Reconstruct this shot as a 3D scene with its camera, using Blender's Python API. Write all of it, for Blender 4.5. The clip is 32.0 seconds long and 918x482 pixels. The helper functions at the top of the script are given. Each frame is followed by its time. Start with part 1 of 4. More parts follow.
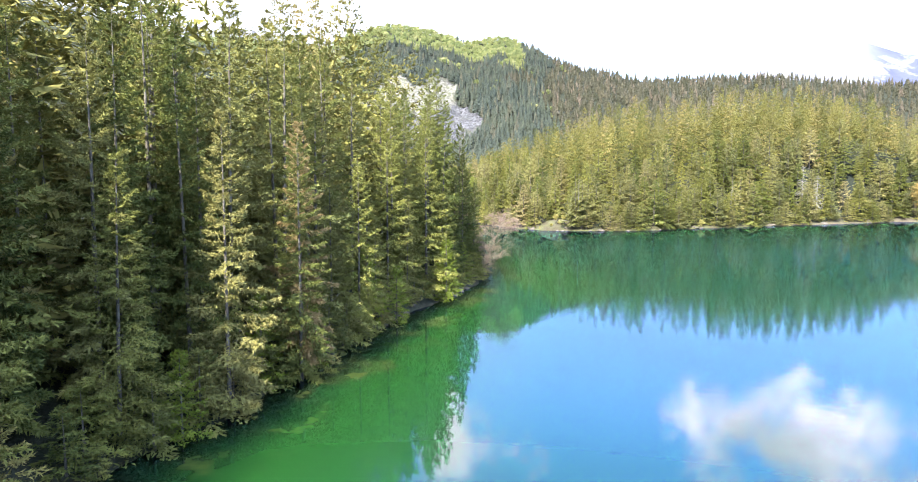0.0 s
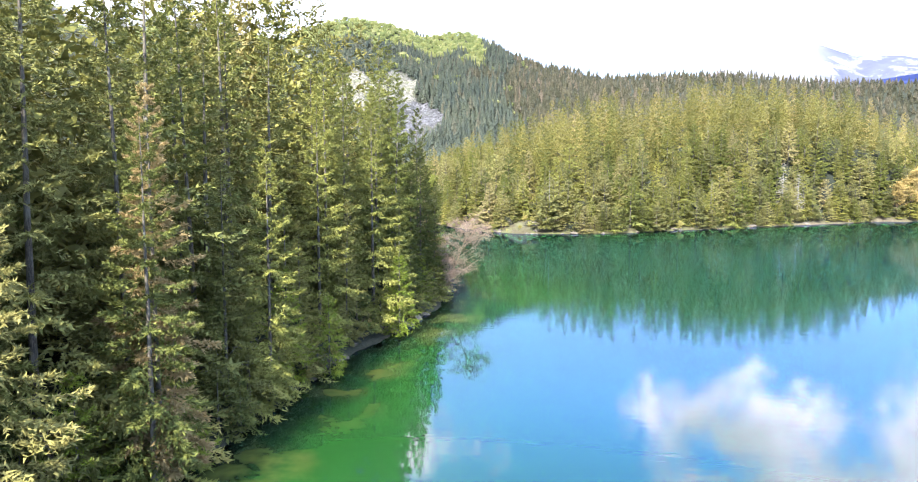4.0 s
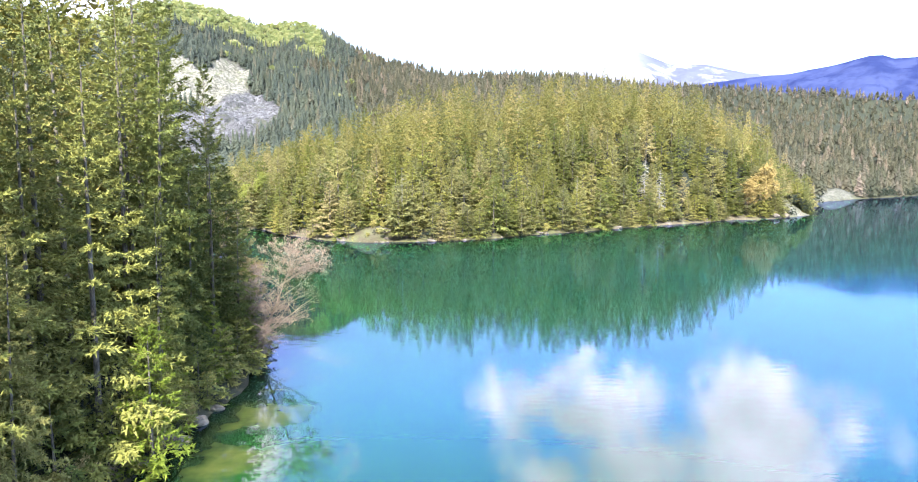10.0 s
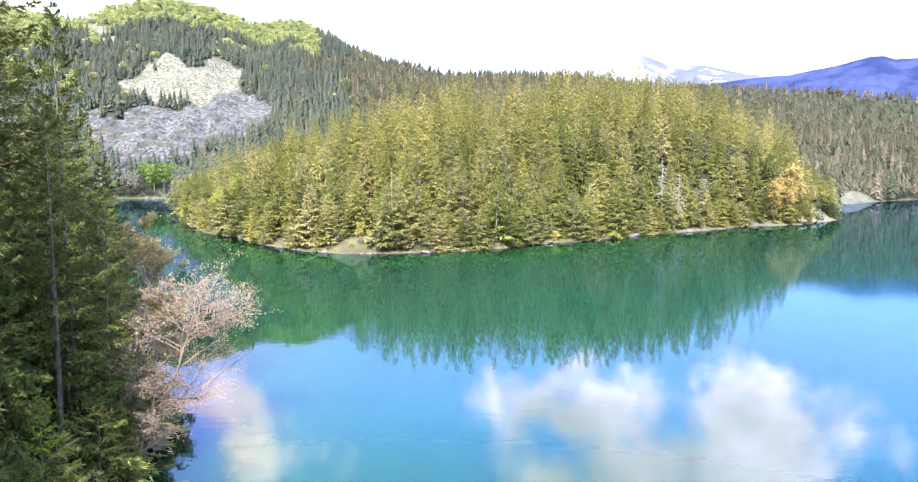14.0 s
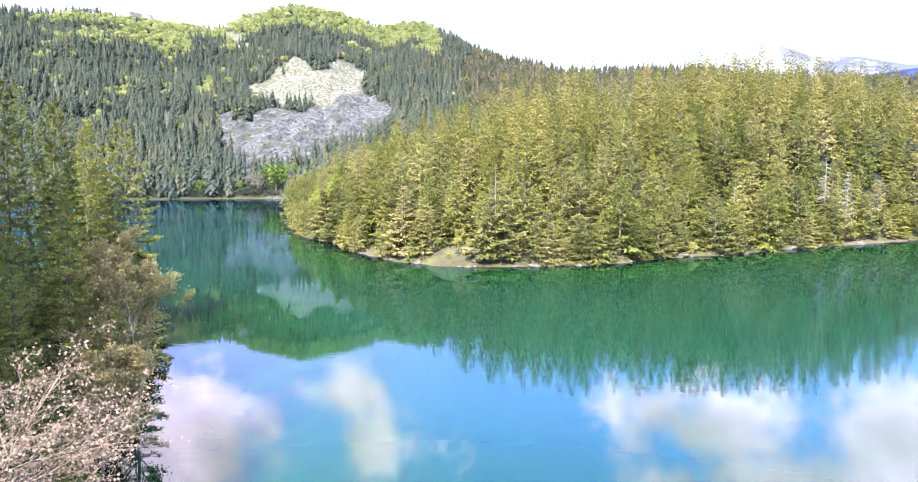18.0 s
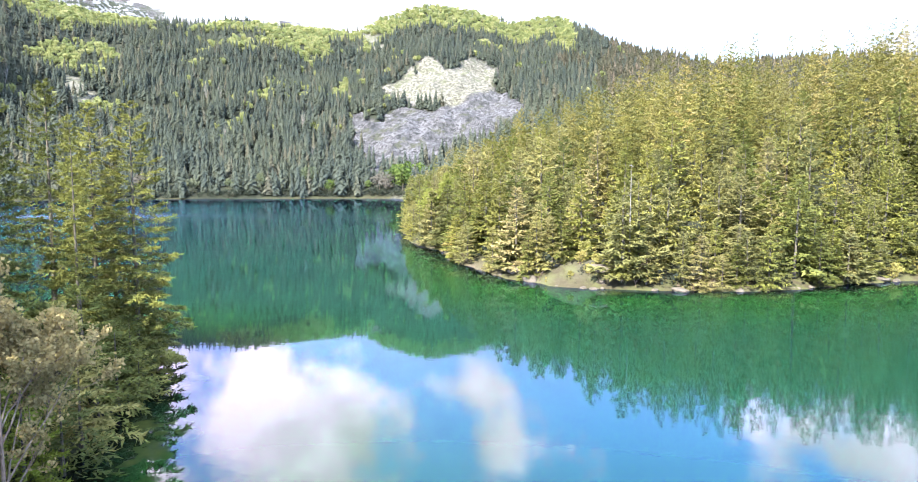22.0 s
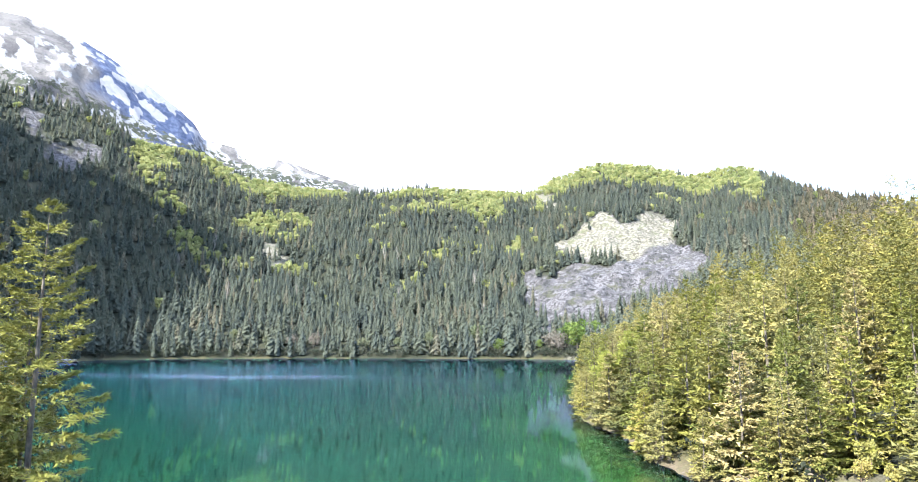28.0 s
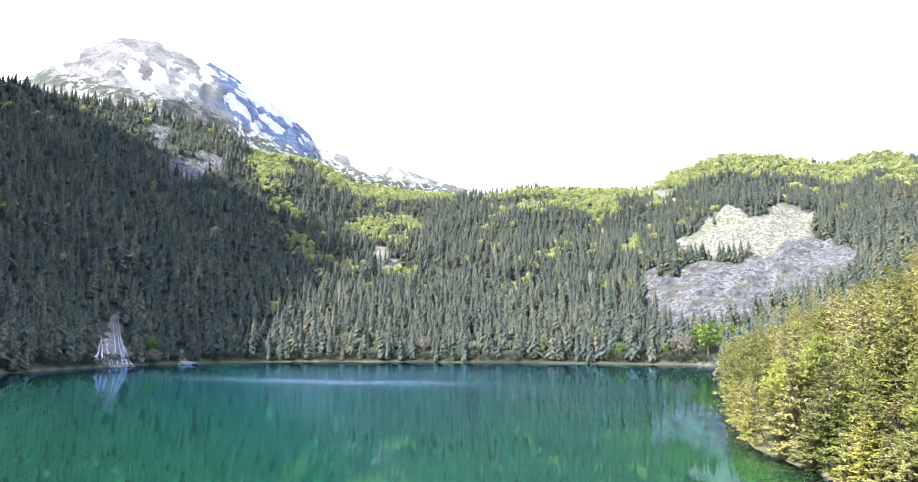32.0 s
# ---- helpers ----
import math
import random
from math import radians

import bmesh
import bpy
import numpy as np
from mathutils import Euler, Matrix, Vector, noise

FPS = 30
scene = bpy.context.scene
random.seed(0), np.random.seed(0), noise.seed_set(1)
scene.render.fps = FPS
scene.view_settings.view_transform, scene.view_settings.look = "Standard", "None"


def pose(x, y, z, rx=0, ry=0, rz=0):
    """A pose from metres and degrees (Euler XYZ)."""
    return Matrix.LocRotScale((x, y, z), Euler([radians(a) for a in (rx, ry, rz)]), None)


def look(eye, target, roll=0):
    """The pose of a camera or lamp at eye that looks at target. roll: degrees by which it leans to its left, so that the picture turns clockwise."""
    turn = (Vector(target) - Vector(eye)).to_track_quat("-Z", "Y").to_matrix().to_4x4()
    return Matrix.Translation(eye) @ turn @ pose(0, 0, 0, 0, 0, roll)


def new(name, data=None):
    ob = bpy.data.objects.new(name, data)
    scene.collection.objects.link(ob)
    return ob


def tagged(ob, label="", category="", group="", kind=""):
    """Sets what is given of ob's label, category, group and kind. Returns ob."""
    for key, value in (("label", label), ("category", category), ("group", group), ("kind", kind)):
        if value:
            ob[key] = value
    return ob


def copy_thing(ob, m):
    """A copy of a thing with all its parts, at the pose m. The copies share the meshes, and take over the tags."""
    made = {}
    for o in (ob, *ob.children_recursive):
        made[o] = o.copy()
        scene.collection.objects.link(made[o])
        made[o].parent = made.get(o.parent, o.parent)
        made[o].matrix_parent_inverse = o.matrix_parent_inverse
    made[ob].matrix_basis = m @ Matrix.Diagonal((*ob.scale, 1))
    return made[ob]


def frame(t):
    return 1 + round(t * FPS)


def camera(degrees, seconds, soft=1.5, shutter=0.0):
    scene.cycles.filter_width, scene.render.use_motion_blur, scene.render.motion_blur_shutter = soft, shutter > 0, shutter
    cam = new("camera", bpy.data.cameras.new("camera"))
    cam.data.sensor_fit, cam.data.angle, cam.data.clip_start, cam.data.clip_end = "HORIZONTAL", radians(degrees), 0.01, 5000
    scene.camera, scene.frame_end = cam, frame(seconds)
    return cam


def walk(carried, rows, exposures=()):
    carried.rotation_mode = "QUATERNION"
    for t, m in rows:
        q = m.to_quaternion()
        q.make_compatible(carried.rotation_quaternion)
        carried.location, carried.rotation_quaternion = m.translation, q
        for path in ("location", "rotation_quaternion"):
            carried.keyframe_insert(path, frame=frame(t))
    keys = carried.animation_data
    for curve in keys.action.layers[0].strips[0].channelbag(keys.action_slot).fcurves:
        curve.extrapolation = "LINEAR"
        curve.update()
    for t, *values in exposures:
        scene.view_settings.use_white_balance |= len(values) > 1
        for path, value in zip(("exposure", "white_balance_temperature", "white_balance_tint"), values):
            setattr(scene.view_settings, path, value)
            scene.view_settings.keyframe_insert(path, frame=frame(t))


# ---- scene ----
cam = camera(67.54, 32.0, soft=1.0)
PATH = [
    (0.0, 4.144, -18.375, 17.134, 84.752, 0.000, 8.832),
    (0.5, 3.678, -15.532, 17.130, 84.739, 0.000, 8.802),
    (1.0, 3.261, -12.715, 17.125, 84.719, 0.000, 8.774),
    (1.5, 2.871, -9.960, 17.121, 84.722, 0.000, 8.750),
    (2.0, 2.514, -7.212, 17.117, 84.701, 0.000, 8.746),
    (2.5, 2.198, -4.513, 17.113, 84.678, 0.000, 8.241),
    (4.5, 1.005, 5.781, 17.096, 84.532, 0.000, 4.541),
    (5.0, 0.746, 8.515, 17.092, 84.507, 0.000, 3.528),
    (5.5, 0.502, 11.292, 17.088, 84.499, 0.000, 2.524),
    (6.0, 0.236, 14.022, 17.084, 84.485, 0.000, 1.039),
    (6.5, -0.002, 16.809, 17.079, 84.459, 0.000, -0.844),
    (7.0, -0.198, 19.610, 17.075, 84.449, 0.000, -2.901),
    (7.5, -0.312, 22.362, 17.071, 84.410, 0.000, -5.291),
    (8.0, -0.380, 25.108, 17.067, 84.379, 0.000, -7.604),
    (8.5, -0.369, 27.752, 17.063, 84.366, 0.000, -7.584),
    (9.0, -0.177, 30.293, 17.059, 84.347, 0.000, -7.503),
    (9.5, 0.070, 32.883, 17.054, 84.379, 0.000, -7.431),
    (10.0, 0.313, 35.565, 17.050, 84.387, 0.000, -7.368),
    (10.5, 0.615, 38.472, 17.046, 84.427, 0.000, -8.155),
    (11.0, 0.919, 41.337, 17.042, 84.449, 0.000, -8.094),
    (11.5, 1.227, 44.107, 17.038, 84.461, 0.000, -8.013),
    (12.0, 1.623, 46.900, 17.033, 84.475, 0.000, -7.924),
    (12.5, 2.100, 49.596, 17.029, 84.468, 0.000, -7.970),
    (13.0, 2.451, 52.196, 17.025, 84.482, 0.000, -7.895),
    (13.5, 2.813, 54.792, 17.021, 84.507, 0.000, -7.809),
    (15.5, 4.776, 65.204, 17.004, 84.564, 0.000, -4.721),
    (16.0, 5.374, 67.815, 17.000, 84.579, 0.000, -3.632),
    (16.5, 5.814, 70.528, 16.996, 84.555, 0.000, -3.531),
    (17.0, 6.336, 73.551, 16.992, 84.541, 0.000, -2.253),
    (17.5, 6.740, 76.433, 16.987, 84.522, 0.000, -0.033),
    (18.0, 7.246, 79.399, 16.983, 84.553, 0.000, 2.578),
    (18.5, 7.629, 82.219, 16.979, 84.545, 0.000, 4.237),
    (19.0, 7.973, 85.199, 16.975, 84.552, 0.000, 5.442),
    (19.5, 8.149, 88.190, 16.971, 84.548, 0.000, 7.314),
    (20.0, 8.242, 91.201, 16.967, 84.541, 0.000, 9.439),
    (20.5, 8.204, 94.050, 16.962, 84.546, 0.000, 10.577),
    (21.0, 8.068, 97.088, 16.958, 84.543, 0.000, 11.623),
    (21.5, 7.861, 99.945, 16.954, 84.552, 0.000, 12.561),
    (22.0, 7.569, 102.906, 16.950, 84.526, 0.000, 13.629),
    (22.5, 7.202, 105.739, 16.946, 84.508, 0.000, 14.517),
    (23.0, 6.877, 108.777, 16.941, 84.848, 0.000, 15.504),
    (23.5, 6.475, 111.498, 16.937, 85.454, 0.000, 16.376),
    (24.0, 6.022, 114.033, 16.933, 87.298, 0.000, 17.351),
    (24.5, 5.469, 116.512, 16.929, 89.666, 0.000, 18.544),
    (25.0, 4.801, 118.968, 16.925, 92.582, 0.000, 20.102),
    (25.5, 4.172, 121.355, 16.921, 95.005, 0.000, 21.538),
    (26.0, 3.350, 123.746, 16.916, 97.593, 0.000, 22.893),
    (26.5, 2.341, 126.168, 16.912, 97.685, 0.000, 25.885),
    (28.5, -2.212, 136.196, 16.896, 97.833, 0.000, 28.986),
    (29.0, -3.473, 138.693, 16.891, 97.880, 0.000, 31.239),
    (29.5, -4.829, 141.210, 16.887, 97.920, 0.000, 33.748),
    (30.0, -6.407, 143.712, 16.883, 97.934, 0.000, 33.715),
    (30.5, -8.275, 146.121, 16.879, 97.960, 0.000, 33.530),
    (31.0, -10.382, 148.432, 16.875, 97.972, 0.000, 34.142),
    (31.5, -12.549, 150.761, 16.870, 97.983, 0.000, 36.005),
    (32.0, -14.685, 153.188, 16.866, 97.996, 0.000, 37.338),
]
walk(cam, [(t, pose(*p)) for t, *p in PATH])

# ---- light: low sun from behind on the left, bright sky with broken cloud ----
SUN_AZ, SUN_EL = 165.5, 40.0      # degrees to the left of +y, and above the horizon
sun_way = Vector((-math.sin(radians(SUN_AZ)) * math.cos(radians(SUN_EL)), math.cos(radians(SUN_AZ)) * math.cos(radians(SUN_EL)), math.sin(radians(SUN_EL))))
sun = new("sun", bpy.data.lights.new("sun", "SUN"))
sun.data.energy, sun.data.angle, sun.data.color = 4.6, radians(0.6), (1.0, 0.95, 0.86)
sun.matrix_world = look((0, 0, 300), tuple(Vector((0, 0, 300)) - sun_way))
scene.view_settings.exposure = 2.9


class Nodes:
    """A short way to write node trees."""

    def __init__(self, tree):
        self.tree = tree
        tree.nodes.clear()

    def add(self, kind, **values):
        node = self.tree.nodes.new(kind)
        for key, value in values.items():
            if key == "ins":
                for name, v in value.items():
                    self.put(node.inputs[name], v)
            else:
                setattr(node, key, value)
        return node

    def put(self, socket, v):
        if isinstance(v, bpy.types.NodeSocket):
            self.tree.links.new(v, socket)
        else:
            socket.default_value = v

    def math(self, op, a, b=0.0, c=0.0):
        node = self.add("ShaderNodeMath", operation=op)
        for k, v in enumerate((a, b, c)):
            self.put(node.inputs[k], v)
        return node.outputs[0]

    def ramp(self, x, a, b, lo=0.0, hi=1.0):
        node = self.add("ShaderNodeMapRange", interpolation_type="SMOOTHSTEP", ins={"Value": x, "From Min": a, "From Max": b, "To Min": lo, "To Max": hi})
        return node.outputs[0]

    def mix(self, t, a, b, blend="MIX"):
        node = self.add("ShaderNodeMix", data_type="RGBA", blend_type=blend)
        self.put(node.inputs[0], t), self.put(node.inputs[6], a), self.put(node.inputs[7], b)
        return node.outputs[2]

    def noise(self, scale, detail=3.0, rough=0.55, vector=None, dims="3D"):
        node = self.add("ShaderNodeTexNoise", noise_dimensions=dims, ins={"Scale": scale, "Detail": detail, "Roughness": rough})
        if vector is not None:
            self.put(node.inputs["Vector"], vector)
        return node.outputs["Fac"]

    def attribute(self, name):
        return self.add("ShaderNodeAttribute", attribute_name=name).outputs["Fac"]


world = bpy.data.worlds.new("sky")
scene.world = world
world.use_nodes = True
w = Nodes(world.node_tree)
sky = w.add("ShaderNodeTexSky", sky_type="NISHITA", sun_disc=False, sun_elevation=radians(SUN_EL), sun_rotation=radians(-SUN_AZ), altitude=1400, air_density=1.0, dust_density=0.2, ozone_density=4.0)
way = w.add("ShaderNodeTexCoord").outputs["Generated"]
parts = w.add("ShaderNodeSeparateXYZ", ins={"Vector": way})
up = w.math("MAXIMUM", parts.outputs[2], 0.0)
flat = w.add("ShaderNodeVectorMath", operation="DIVIDE", ins={0: way})
level = w.math("ADD", up, 0.10)
w.put(flat.inputs[1], w.add("ShaderNodeCombineXYZ", ins={0: level, 1: level, 2: 1.0}).outputs[0])
broken = w.noise(1.5, 5.0, 0.55, flat.outputs[0])
fine = w.noise(7.0, 5.0, 0.6, way)
left = w.math("ARCTAN2", w.math("MULTIPLY", parts.outputs[0], -1.0), parts.outputs[1])
high = w.math("ARCSINE", parts.outputs[2])


def cloud(az, el, wide, tall):
    """A soft bank of cloud round a direction, degrees."""
    dx = w.math("DIVIDE", w.math("SUBTRACT", left, radians(az)), radians(wide))
    dy = w.math("DIVIDE", w.math("SUBTRACT", high, radians(el)), radians(tall))
    return w.math("SUBTRACT", 1.0, w.math("SQRT", w.math("ADD", w.math("MULTIPLY", dx, dx), w.math("MULTIPLY", dy, dy))))


banks = [cloud(-23, 24.5, 12.5, 8), cloud(-19, 20, 9, 4), cloud(-32, 19.5, 7, 5), cloud(9.3, 21.8, 4.6, 4.4), cloud(12.2, 17.8, 4.0, 3.2), cloud(28, 22, 10.5, 8.5), cloud(46, 24, 16, 14), cloud(13, 37, 22, 7), cloud(62, 20, 20, 12)]
bank = banks[0]
for other in banks[1:]:
    bank = w.math("MAXIMUM", bank, other)
billow = w.ramp(w.math("ADD", w.math("MULTIPLY", bank, 0.6), w.math("MULTIPLY", w.math("SUBTRACT", fine, 0.5), 2.0)), -0.12, 0.36)
elsewhere = w.math("MULTIPLY", w.ramp(broken, 0.34, 0.52), w.ramp(parts.outputs[2], 0.50, 0.66))
haze = w.ramp(parts.outputs[2], 0.38, 0.23)
shade = w.ramp(w.noise(3.4, 4.0, 0.55, way), 0.36, 0.60, 0.52, 1.10)
white = w.add("ShaderNodeMix", data_type="RGBA", ins={0: shade, 6: (0.0, 0.0, 0.0, 1), 7: (9.6, 6.6, 5.4, 1)}).outputs[2]
tone = w.mix(w.math("MULTIPLY", haze, 0.95), sky.outputs[0], (1.5, 2.0, 2.9, 1))
veil = w.math("MULTIPLY", w.ramp(left, radians(0), radians(12)), 0.10)
tone = w.mix(w.math("MAXIMUM", billow, veil), tone, white)
tone = w.mix(elsewhere, tone, (6.8, 7.9, 10.2, 1))
shine = w.add("ShaderNodeBackground", ins={"Color": tone, "Strength": 0.15})
w.tree.links.new(shine.outputs[0], w.add("ShaderNodeOutputWorld").inputs[0])


# ---- materials ----
def material(name):
    m = bpy.data.materials.new(name)
    m.use_nodes = True
    n = Nodes(m.node_tree)
    return m, n, n.add("ShaderNodeOutputMaterial")


def bumped(n, height, strength, distance):
    return n.add("ShaderNodeBump", ins={"Height": height, "Strength": strength, "Distance": distance}).outputs[0]


def leafy(name, dark, light, dry, translucent=0.45, stuff=False):
    """Foliage: tint by tree and by spray, thin enough to let some light through."""
    m, n, out = material(name)
    each = n.attribute("tint") if stuff else n.add("ShaderNodeObjectInfo").outputs["Random"]
    spray = n.add("ShaderNodeNewGeometry").outputs["Random Per Island"]
    second, third = n.math("FRACT", n.math("MULTIPLY", each, 7.31)), n.math("FRACT", n.math("MULTIPLY", each, 17.77))
    base = n.mix(n.math("ADD", n.math("MULTIPLY", each, 0.65), n.math("MULTIPLY", spray, 0.12 if stuff else 0.35)), dark, light)
    base = n.mix(n.ramp(second, 0.68, 1.0, 0.0, 0.75), base, dry)
    base = n.mix(1.0, base, n.add("ShaderNodeCombineColor", ins={0: n.ramp(third, 0.0, 1.0, 0.60, 1.28), 1: n.ramp(third, 0.0, 1.0, 0.70, 1.22), 2: n.ramp(third, 0.0, 1.0, 0.70, 1.28)}).outputs[0], "MULTIPLY")
    patchy = n.noise(0.6, 3.0, 0.6, n.add("ShaderNodeTexCoord").outputs["Object"])
    base = n.mix(n.ramp(patchy, 0.40, 0.75, 0.0, 0.40), base, light)
    bs = n.add("ShaderNodeBsdfPrincipled", ins={"Base Color": base, "Roughness": 0.7, "Specular IOR Level": 0.12})
    tr = n.add("ShaderNodeBsdfTranslucent", ins={"Color": n.mix(0.5, base, light)})
    mx = n.add("ShaderNodeMixShader", ins={0: translucent, 1: bs.outputs[0], 2: tr.outputs[0]})
    n.put(out.inputs[0], mx.outputs[0])
    return m


def barky(name, dark, light, rough=0.9):
    m, n, out = material(name)
    where = n.add("ShaderNodeTexCoord").outputs["Object"]
    stretched = n.add("ShaderNodeMapping", ins={"Vector": where, "Scale": (6, 6, 1.2)}).outputs[0]
    grain = n.noise(3.0, 5.0, 0.65, stretched)
    blot = n.noise(0.8, 2.0, 0.5, where)
    base = n.mix(n.ramp(grain, 0.35, 0.65), dark, light)
    base = n.mix(n.ramp(blot, 0.45, 0.7, 0.0, 0.4), base, (0.16, 0.16, 0.13, 1))
    bs = n.add("ShaderNodeBsdfPrincipled", ins={"Base Color": base, "Roughness": rough, "Normal": bumped(n, grain, 0.7, 0.05)})
    n.put(out.inputs[0], bs.outputs[0])
    return m


SPRUCE = leafy("spruce_needles", (0.027, 0.039, 0.010, 1), (0.155, 0.158, 0.038, 1), (0.158, 0.138, 0.048, 1), 0.20)
YOUNG = leafy("young_fir_needles", (0.068, 0.096, 0.012, 1), (0.151, 0.184, 0.024, 1), (0.168, 0.184, 0.034, 1), 0.4)
PINE = leafy("pine_needles", (0.062, 0.063, 0.022, 1), (0.174, 0.162, 0.056, 1), (0.179, 0.145, 0.071, 1), 0.22)
HILL_FIR = leafy("hill_fir_needles", (0.057, 0.062, 0.015, 1), (0.170, 0.165, 0.036, 1), (0.197, 0.164, 0.056, 1), 0.22)
DEEP_FIR = leafy("deep_green_fir_needles", (0.039, 0.047, 0.011, 1), (0.137, 0.139, 0.029, 1), (0.159, 0.139, 0.039, 1), 0.22)
MID_FIR = leafy("hill_spruce_needles", (0.046, 0.047, 0.013, 1), (0.171, 0.157, 0.039, 1), (0.190, 0.150, 0.060, 1), 0.15, True)
BEECH = leafy("fresh_beech_leaves", (0.136, 0.155, 0.050, 1), (0.211, 0.224, 0.094, 1), (0.220, 0.224, 0.106, 1), 0.5, True)
PINK = leafy("pink_spring_twigs", (0.112, 0.074, 0.054, 1), (0.180, 0.128, 0.098, 1), (0.180, 0.129, 0.102, 1), 0.3)
BUDS = leafy("larch_buds", (0.184, 0.140, 0.062, 1), (0.293, 0.234, 0.103, 1), (0.337, 0.253, 0.123, 1), 0.35)
GOLD = leafy("golden_spring_leaves", (0.145, 0.110, 0.034, 1), (0.230, 0.176, 0.068, 1), (0.221, 0.167, 0.068, 1), 0.35)
LIME = leafy("lime_spring_leaves", (0.051, 0.083, 0.017, 1), (0.096, 0.132, 0.032, 1), (0.108, 0.132, 0.042, 1), 0.45)
GREY_LEAF = leafy("grey_green_spring_leaves", (0.06, 0.075, 0.04, 1), (0.10, 0.115, 0.06, 1), (0.12, 0.12, 0.075, 1), 0.4)
BARE_HAZE = leafy("leafless_grey_twigs", (0.07, 0.06, 0.05, 1), (0.12, 0.105, 0.085, 1), (0.13, 0.11, 0.09, 1), 0.3)
SUN_LEAF = leafy("yellow_spring_leaves", (0.14, 0.15, 0.03, 1), (0.24, 0.235, 0.055, 1), (0.24, 0.22, 0.065, 1), 0.45)
SHRUB = leafy("shore_shrub_leaves", (0.12, 0.11, 0.035, 1), (0.26, 0.23, 0.07, 1), (0.30, 0.24, 0.12, 1), 0.3)

# Greyer, bluer needles: distance haze and slope shade put into the colour.
HAZED_FIR, n, out = material("hazed_far_spruce_needles")
where = n.add("ShaderNodeTexCoord").outputs["Object"]
each = n.attribute("tint")
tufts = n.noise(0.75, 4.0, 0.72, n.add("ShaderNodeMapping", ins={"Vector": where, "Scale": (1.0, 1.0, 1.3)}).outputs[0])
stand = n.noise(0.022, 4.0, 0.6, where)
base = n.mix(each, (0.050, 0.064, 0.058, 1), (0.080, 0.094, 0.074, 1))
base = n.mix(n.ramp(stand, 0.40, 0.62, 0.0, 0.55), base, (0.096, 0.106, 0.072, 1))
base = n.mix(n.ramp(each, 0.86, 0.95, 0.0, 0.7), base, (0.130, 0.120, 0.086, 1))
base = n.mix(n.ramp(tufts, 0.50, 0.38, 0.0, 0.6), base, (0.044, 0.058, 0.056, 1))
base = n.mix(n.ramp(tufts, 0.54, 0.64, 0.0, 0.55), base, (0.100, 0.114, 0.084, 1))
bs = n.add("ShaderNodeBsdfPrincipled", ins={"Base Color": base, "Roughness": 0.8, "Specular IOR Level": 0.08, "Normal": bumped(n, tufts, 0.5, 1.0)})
tr = n.add("ShaderNodeBsdfTranslucent", ins={"Color": base})
n.put(out.inputs[0], n.add("ShaderNodeMixShader", ins={0: 0.5, 1: bs.outputs[0], 2: tr.outputs[0]}).outputs[0])

# Lighter needles for the eastern slopes: sunlight put into the colour.
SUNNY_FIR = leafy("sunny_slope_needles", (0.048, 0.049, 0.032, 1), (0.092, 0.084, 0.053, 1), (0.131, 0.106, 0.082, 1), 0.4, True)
BARK = barky("spruce_bark", (0.021, 0.017, 0.012, 1), (0.078, 0.065, 0.048, 1))
PALE_BARK = barky("pale_dead_wood", (0.09, 0.085, 0.075, 1), (0.21, 0.195, 0.175, 1))
TWIG = barky("reddish_bare_twigs", (0.074, 0.046, 0.031, 1), (0.155, 0.107, 0.083, 1))

ROCK, n, out = material("limestone")
where = n.add("ShaderNodeTexCoord").outputs["Object"]
big, fin = n.noise(0.5, 4.0, 0.6, where), n.noise(4.0, 6.0, 0.65, where)
base = n.mix(n.ramp(big, 0.35, 0.65), (0.046, 0.037, 0.027, 1), (0.098, 0.082, 0.062, 1))
base = n.mix(n.ramp(fin, 0.5, 0.75, 0.0, 0.5), base, (0.09, 0.083, 0.07, 1))
n.put(out.inputs[0], n.add("ShaderNodeBsdfPrincipled", ins={"Base Color": base, "Roughness": 0.9, "Normal": bumped(n, fin, 0.8, 0.2)}).outputs[0])

GROUND, n, out = material("forest_floor")
where = n.add("ShaderNodeTexCoord").outputs["Object"]
rock, pale, shore = n.attribute("rock"), n.attribute("pale"), n.attribute("shore")
a, b, c = n.noise(0.35, 5.0, 0.6, where), n.noise(2.5, 5.0, 0.65, where), n.noise(0.03, 6.0, 0.62, where)
floor = n.mix(n.ramp(a, 0.35, 0.65), (0.040, 0.034, 0.020, 1), (0.058, 0.060, 0.024, 1))
floor = n.mix(n.ramp(b, 0.5, 0.75, 0.0, 0.6), floor, (0.072, 0.060, 0.037, 1))
# Dark humus under the woods, darkened further in place of tree shade.
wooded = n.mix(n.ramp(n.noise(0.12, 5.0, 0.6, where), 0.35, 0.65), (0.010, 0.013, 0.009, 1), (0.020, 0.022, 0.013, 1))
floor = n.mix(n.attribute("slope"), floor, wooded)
gravel = n.mix(n.ramp(b, 0.3, 0.7), (0.042, 0.034, 0.024, 1), (0.100, 0.083, 0.060, 1))
streak = n.noise(0.17, 9.0, 0.74, n.add("ShaderNodeMapping", ins={"Vector": where, "Rotation": (0, 0, 0.4), "Scale": (1.0, 0.7, 0.8)}).outputs[0])
chips = n.noise(0.33, 7.0, 0.76, where)
